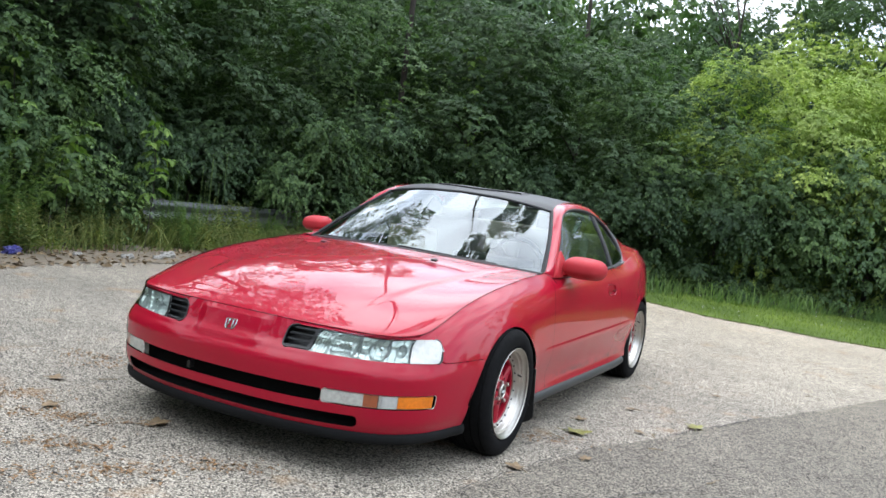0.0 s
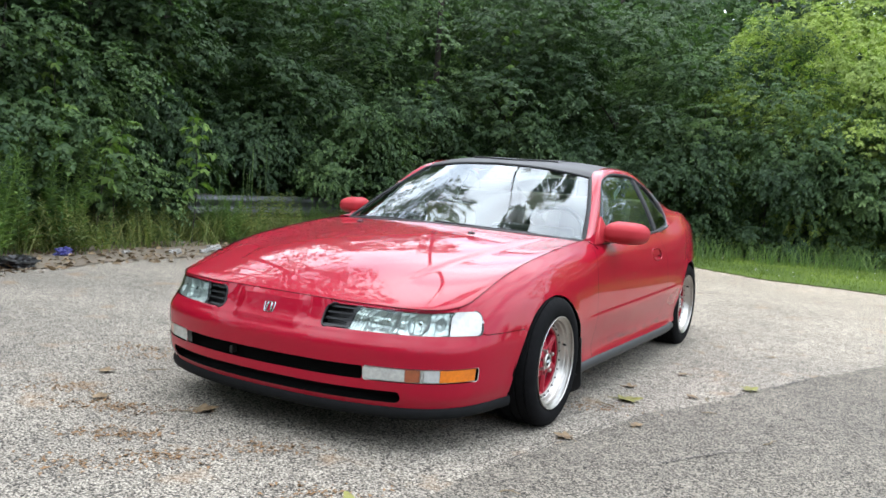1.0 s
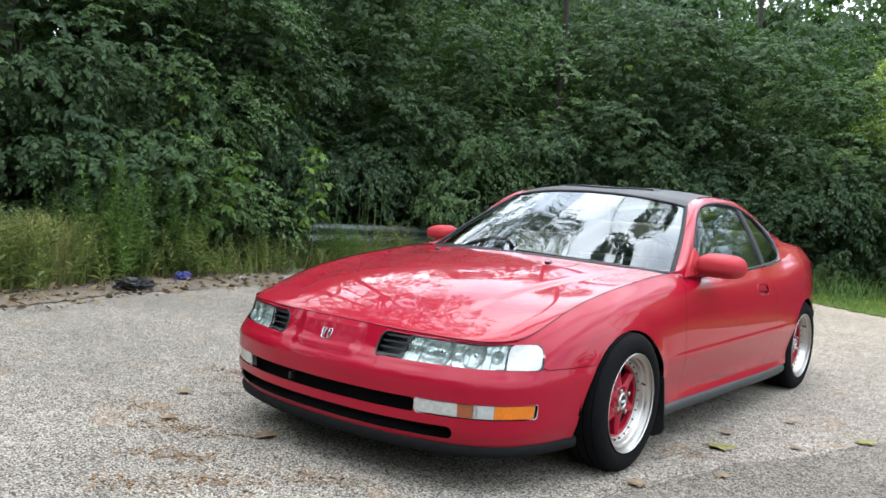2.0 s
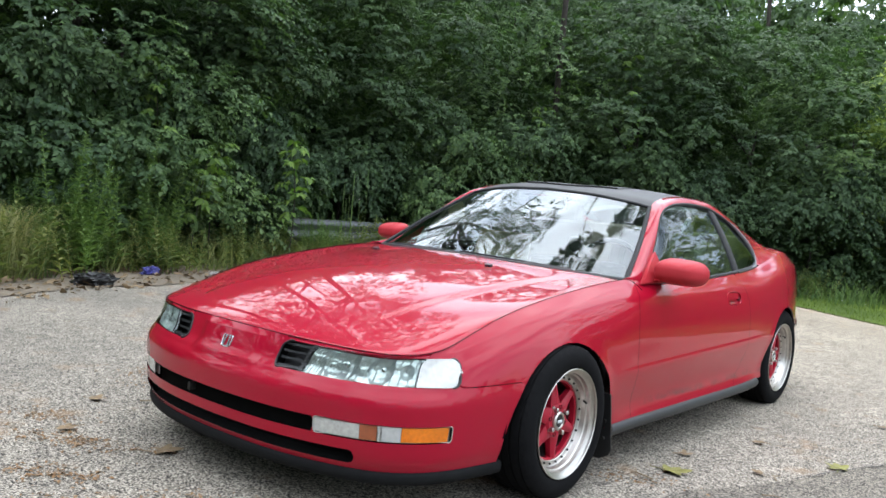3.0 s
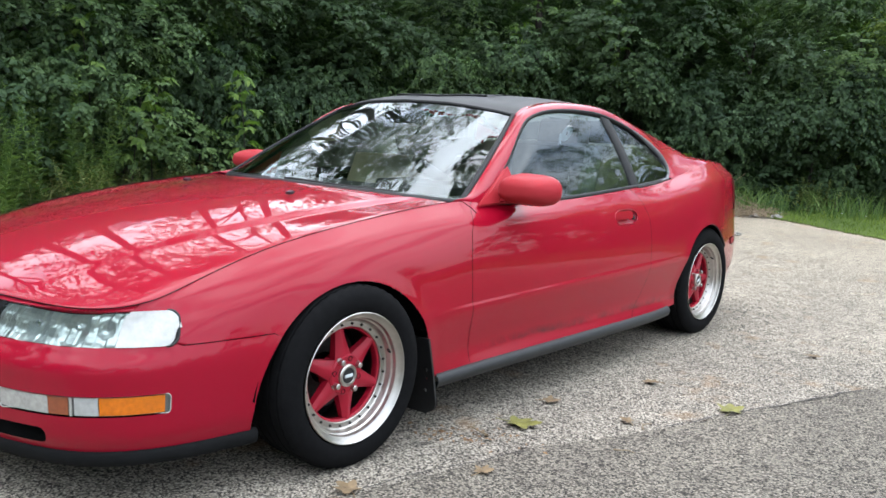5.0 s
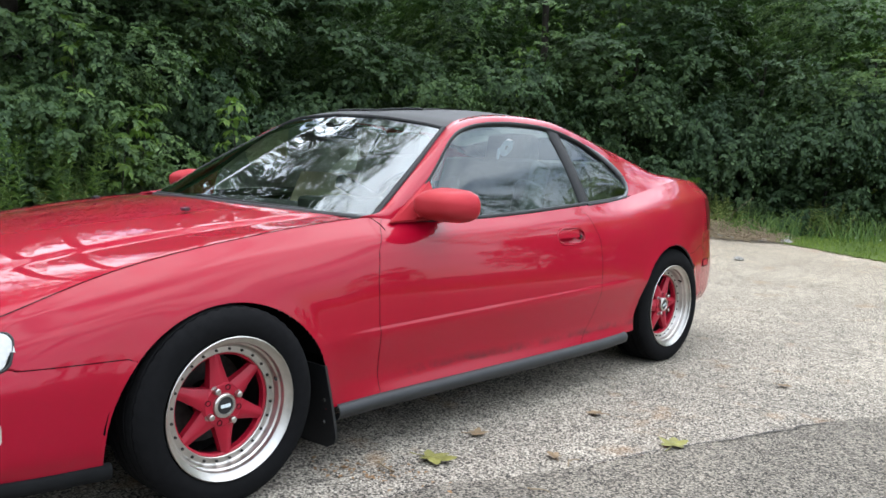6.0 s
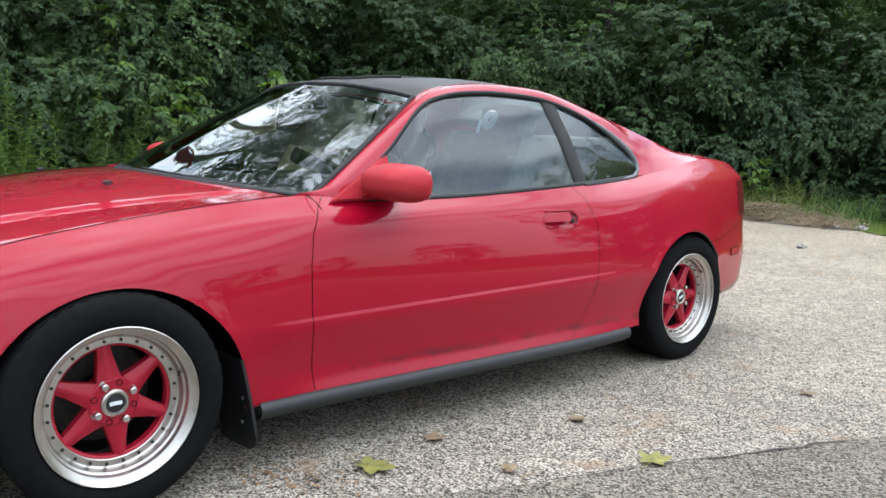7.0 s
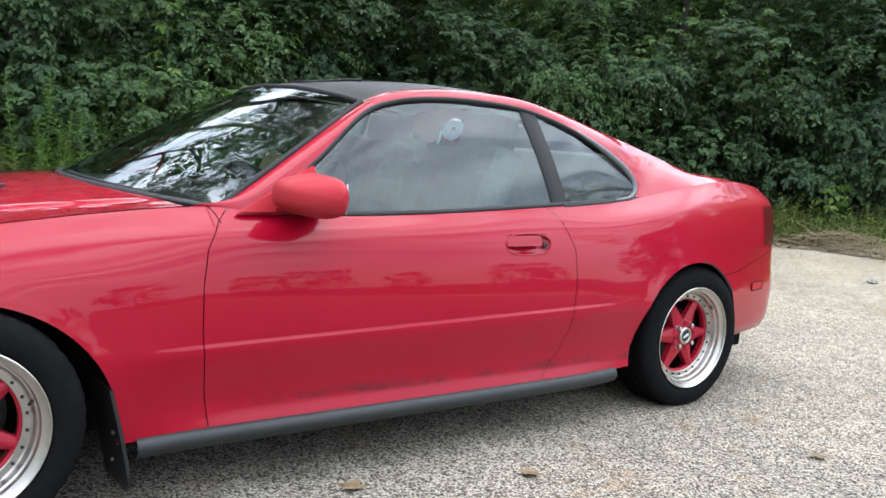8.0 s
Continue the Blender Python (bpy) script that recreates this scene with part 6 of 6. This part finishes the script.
def grass_tuft(seed, x, y, height):
    """A tuft of long arching straw-coloured blades with seed heads."""
    r = np.random.default_rng(seed)
    n, k = 420, 7
    th = r.uniform(0, 2 * np.pi, n)
    hh, reach = height * r.uniform(0.55, 1.0, n), height * r.uniform(0.25, 0.85, n)
    p0 = r.normal(0, 0.13, (n, 2))
    wide = r.uniform(0.0025, 0.0055, n)
    v = []
    for i in range(k):
        t = i / (k - 1)
        c = np.c_[p0[:, 0] + np.cos(th) * reach * t ** 1.8, p0[:, 1] + np.sin(th) * reach * t ** 1.8, hh * (1.45 * t - 0.55 * t ** 3)]
        side = np.c_[-np.sin(th), np.cos(th), 0 * th] * (wide * (1 - 0.85 * t))[:, None]
        v += [c - side, c + side]
    v = np.stack(v, 1).reshape(-1, 3)
    b = np.arange(n)[:, None] * 2 * k
    f = np.vstack([b + np.array([2 * i, 2 * i + 1, 2 * i + 3, 2 * i + 2]) for i in range(k - 1)])
    return tagged(put("grass_tuft", fast_mesh("grass_tuft", v, f, M_STRAW), None, pose(x, y, -0.01)), "arching straw-coloured grass tuft at the pavement edge", "grass")


for seed, x, y, height in [(71, -5.25, 0.55, 0.80), (72, -5.45, 0.25, 0.70), (73, -5.1, -0.1, 0.72), (74, -5.7, 0.8, 0.75)]:
    grass_tuft(seed, x, y, height)

LOBES = [(-180, .28), (-150, .52), (-122, .72), (-96, .46), (-60, .95), (-31, .50), (0, 1.10), (31, .50), (60, .95), (96, .46), (122, .72), (150, .52), (180, .28)]


def sapling(seed, height, x, y, turn):
    """A young shoot: a bending stem with sprays of large pale leaves on its upper part."""
    r = np.random.default_rng(seed)
    stem = [(0.10 * height * t ** 2, 0.05 * math.sin(3 * t), height * t) for t in np.linspace(0, 1, 9)]
    k = int(7 + 4 * height)
    t = np.linspace(0.45, 1.0, k)
    o = np.c_[0.10 * height * t ** 2, 0.05 * np.sin(3 * t), height * t]
    th = np.arange(k) * 2.4 + seed
    hd = unit(np.c_[np.cos(th), np.sin(th), 0.25 + 0.3 * t])
    ln_t = r.uniform(0.22, 0.40, k)
    b, a, nn, ln = sprays(r, o, hd, 10, ln_t, 0.125, ln_t * r.uniform(0.15, 0.5, k))
    v, f = leaf_blades(b, a, nn, ln, ln * 0.24)
    s = tagged(put("sapling", tube("sapling", stem, [0.009 - 0.006 * q for q in np.linspace(0, 1, 9)], M_BARK, 6), None, pose(x, y, -0.02, 0, 0, turn)), "thin sapling with pale green young leaves before the trees", "sapling", "saplings before the trees")
    put("shoot_leaves", fast_mesh("shoot_leaves", v, f, M_YOUNG), s)


for seed, height, x, y, turn in [(1, 2.35, -6.2, 2.75, 200), (2, 1.25, -5.9, 2.95, 40), (3, 1.45, -6.0, 3.3, 120), (4, 2.8, -6.0, 9.6, 10), (5, 3.9, -4.5, 10.9, 250), (6, 1.6, -5.9, 4.4, 300), (7, 2.5, -6.9, -0.3, 80), (8, 0.8, -3.2, 10.6, 150)]:
    sapling(seed, height, x, y, turn)


def fallen_leaf(name, x, y, size, turn, mat, label, z=0.006):
    """A dry five-lobed leaf, toothed at the rim, its points curled up."""
    n, v = 60, [(0, 0, 0.008)]
    for ring in (0.5, 1.0):
        for i in range(n):
            a = 2 * math.pi * i / n - math.pi
            rr = ring * size * float(np.interp(math.degrees(a), [p for p, q in LOBES], [q for p, q in LOBES])) * (1.0 if i % 2 else 0.93)
            lift = 0.004 + ring ** 2 * rr * (0.04 + 0.16 * abs(math.sin(1.5 * a + 3 * turn)) ** 3)
            v.append((rr * math.cos(a), rr * math.sin(a) * 0.9, lift))
    f = [(0, i + 1, (i + 1) % n + 1) for i in range(n)] + [(i + 1, n + i + 1, n + (i + 1) % n + 1, (i + 1) % n + 1) for i in range(n)]
    ob = tagged(put(name, mesh_of(name, v, f, mat, False), None, pose(x, y, z, 0, 0, math.degrees(turn))), label, "leaf", "fallen leaves")
    put("leaf_stalk", tube("leaf_stalk", [(-size * 0.25, 0, 0.006), (-size * 0.7, 0.01, 0.004), (-size * 1.05, 0.02, 0.003)], 0.0015, mat, 5), ob)
    return ob


YL, BL = "yellowed fallen leaf on the asphalt", "curled brown leaf on the asphalt"
for x, y, sz, tn, mt, lb in [(1.013, 0.676, .085, .4, M_FALLEN, YL), (1.491, 1.424, .075, 2.0, M_FALLEN, YL), (-0.347, -0.893, .075, 1.2, M_BROWN, BL), (1.011, -0.152, .06, 3.0, M_BROWN, BL), (1.099, 1.539, .045, 4.0, M_BROWN, BL),
                             (0.941, 0.981, .05, 1.0, M_BROWN, BL), (1.43, 2.579, .04, .2, M_BROWN, BL), (0.769, -1.339, .09, 2.6, M_FALLEN, YL), (-0.809, -1.033, .06, 5.0, M_BROWN, BL), (-1.165, -0.728, .055, .9, M_BROWN, BL), (1.196, 0.239, .045, 1.9, M_BROWN, BL), (1.277, 1.002, .04, 2.9, M_BROWN, BL)]:
    fallen_leaf("fallen_leaf", x, y, sz, tn, mt, lb)
# leaf litter along the edge
r = np.random.default_rng(21)
EDGE = [(-3.75, -2.2), (-3.85, 0.1), (-4.25, 0.8), (-4.45, 2.1), (-4.5, 4.5), (-4.2, 7), (-3.7, 8.7), (-2.6, 9.8), (-1.6, 9.9), (-1.4, 10.3), (-2.9, 10.6), (-4.6, 9.2), (-5.6, 7), (-5.8, 3), (-5.6, 1), (-5.2, -2)]
pts = scatter(r, EDGE, 9000)
n_ = len(pts)
ax = unit(np.c_[r.normal(0, 1, (n_, 2)), r.normal(0, .25, n_)])
nn = unit(np.array([0, 0, 1.0]) + r.normal(0, .4, (n_, 3)))
nn = unit(nn - ax * (nn * ax).sum(1, keepdims=True))
ln_ = .02 + .085 * r.random(n_) ** 1.8
v, f = leaf_blades(np.c_[pts, r.uniform(.012, .03, n_)], ax, nn, ln_, ln_ * .3)
tagged(put("leaf_litter", fast_mesh("leaf_litter", v, f, M_BROWN)), "dry brown leaf litter and twigs along the edge", "leaf litter", kind="stuff")


def crumpled(name, size, seed, mat, x, y, label, category):
    bm = bmesh.new()
    bmesh.ops.create_icosphere(bm, subdivisions=4, radius=1)
    for vv in bm.verts:
        d = 0.55 * noise.noise(vv.co * 2.1 + Vector((seed, 0, 0))) + 0.3 * abs(noise.noise(vv.co * 5 + Vector((seed, 3, 0))))
        vv.co *= 0.75 + d
        vv.co = Vector((vv.co.x * size[0], vv.co.y * size[1], max(0.0, vv.co.z * size[2] + size[2] * 0.55)))
    return tagged(put(name, bm_mesh(name, bm, mat, 25), None, pose(x, y, 0.008)), label, category)


crumpled("plastic_bag", (.15, .22, .075), 3, M_BAG, -4.70, 1.16, "crumpled black plastic bag on the dirt edge", "bag")
crumpled("blue_wrapper", (.07, .10, .06), 8, M_BLUE, -5.3, 2.1, "crumpled blue plastic wrapper on the dirt edge", "litter")
for x, y, k in [(-1.75, 10.0, .06), (-1.5, 10.15, .07), (-2.35, 10.05, .08), (-2.2, 9.95, .05), (-5.0, 3.3, .07), (-5.1, 4.0, .09), (-4.95, 3.7, .06), (-5.2, 2.8, .05), (-0.98, 7.5, .05)]:
    crumpled("litter_scrap", (k, k * 1.3, k * .5), x, M_LITTER, x, y, "pale scrap of litter near the pavement edge", "litter")
for i in range(9):
    x, y, z = -5.85 + r.normal(0, .10), 5.3 + r.normal(0, .20), 1.0 + r.uniform(-.1, .4)
    fl = tagged(put("wild_flower", tube("wild_flower", [(0, 0, 0), (.02, .02, z * .5), (0, .03, z)], .003, M_WEED, 5), None, pose(x, y, 0)), "thin-stemmed white wild flower among the bushes", "flower", "white wild flowers")
    pet = [(0.028 * math.cos(a) * (1 if j % 2 else .45), .03 + 0.028 * math.sin(a) * (1 if j % 2 else .45), z + .004) for j, a in enumerate(np.linspace(0, 2 * math.pi, 12, endpoint=False))]
    put("petals", mesh_of("petals", [(0, .03, z)] + pet, [(0, j + 1, (j + 1) % 12 + 1) for j in range(12)], M_PETAL, False), fl)

# dry brush pile at the back edge
r = np.random.default_rng(31)
n_ = 1500
px_ = r.uniform(-4.7, -1.7, n_)
c_ = np.c_[px_, r.normal(0, .24, n_) + 10.2, r.uniform(.01, .06, n_) + .20 * r.random(n_) ** 2.5 * (0.6 + 0.4 * np.sin(px_ * 4))]
th = r.normal(0.15, .8, n_)
d_ = np.c_[np.cos(th), np.sin(th), r.normal(0, .25, n_)] * (.04 + .30 * r.random(n_) ** 2.2)[:, None]
c_[:, 2] = np.maximum(c_[:, 2], np.abs(d_[:, 2]))
w_ = np.c_[-np.sin(th), np.cos(th), np.zeros(n_)] * r.uniform(.0015, .005, n_)[:, None]
u_ = np.array([0, 0, .006])
v = np.stack([c_ - d_ - w_, c_ - d_ + w_, c_ + d_ + w_, c_ + d_ - w_, c_ - d_ + u_, c_ + d_ + u_], 1).reshape(-1, 3)
k_ = np.arange(n_)[:, None] * 6
f = np.vstack([k_ + np.array(q) for q in ([0, 3, 5, 4], [1, 4, 5, 2], [0, 1, 2, 3])])
tagged(put("brush_pile", fast_mesh("brush_pile", v, f, M_TWIG)), "heap of dry straw-coloured twigs at the pavement edge", "brush", kind="stuff")

# rusty flakes, twigs and seed husks on the asphalt, clover in the grass
r = np.random.default_rng(41)
spots = [(-.36, -1.32, 90), (-.72, -1.13, 80), (-.03, -1.38, 80), (-1.48, -.24, 60), (-1.25, -.32, 50), (.18, -1.07, 60), (-.52, -1.0, 50), (-1.05, -1.02, 60), (.95, .45, 40), (.62, -1.3, 50), (-.2, -1.62, 50)]
c_ = np.vstack([np.c_[r.normal(0, .115, 2 * n), r.normal(0, .05, 2 * n)] @ np.array([[.82, .57], [-.57, .82]]) + np.array([x, y]) for x, y, n in spots])
n_ = len(c_)
ax = unit(np.c_[r.normal(0, 1, (n_, 2)), np.zeros(n_)])
nn = unit(np.array([0, 0, 1.0]) + r.normal(0, .15, (n_, 3)))
nn = unit(nn - ax * (nn * ax).sum(1, keepdims=True))
ln_ = r.uniform(.006, .026, n_)
v, f = leaf_blades(np.c_[c_, r.uniform(.004, .007, n_)], ax, nn, ln_, ln_ * .28)
tagged(put("rusty_debris", fast_mesh("rusty_debris", v, f, M_RUST)), "rusty orange flakes and husks scattered on the asphalt", "debris", kind="stuff")
for x, y, ln, turn in [(-1.35, .55, .13, 20), (-1.7, 1.6, .16, 160), (-2.1, 1.1, .12, 60), (-2.5, 2.2, .15, 10), (-1.0, -.55, .09, 35), (1.35, 1.0, .08, 100), (1.42, .72, .07, 10), (1.3, 1.75, .06, 140), (2.0, 3.4, .07, 30), (2.4, 5.2, .08, 80), (.95, .52, .13, 150), (1.75, .4, .10, 60), (1.1, -.9, .07, 25), (-2.9, 3.0, .2, 170)]:
    a = [(ln * (t - .5), .12 * ln * math.sin(5 * t + turn), .004 + .004 * math.sin(3 * t)) for t in np.linspace(0, 1, 7)]
    tw = tagged(put("twig", tube("twig", a, [.0032 - .0018 * t for t in np.linspace(0, 1, 7)], M_TWIG, 5), None, pose(x, y, .006, 0, 0, turn)), "short dry brown twig on the asphalt", "twig", "twigs on the asphalt")
    put("side_shoot", tube("side_shoot", [a[3], (a[3][0] + ln * .18, a[3][1] + ln * .16, .007)], [.002, .001], M_TWIG, 5), tw)
pts = scatter(r, LAWN, 900)
pts = pts[[noise.noise(Vector((x * .8, y * .8, 2))) > 0.0 for x, y in pts]]
n_ = len(pts)
ang = np.linspace(0, 2 * np.pi, 6, endpoint=False)
ringv = np.stack([np.cos(ang), np.sin(ang), np.zeros(6)], 1) * .011
base = np.c_[pts, r.uniform(.06, .10, n_)]
v = np.concatenate([base[:, None] + np.array([0, 0, .008]), base[:, None] + ringv[None]], 1).reshape(-1, 3)
k_ = np.arange(n_)[:, None] * 7
f = np.vstack([k_ + np.array([0, 1 + j, 1 + (j + 1) % 6]) for j in range(6)])
tagged(put("clover_flower", fast_mesh("clover_flower", v, f, M_PETAL)), "small white clover heads in the grass", "clover", kind="stuff")
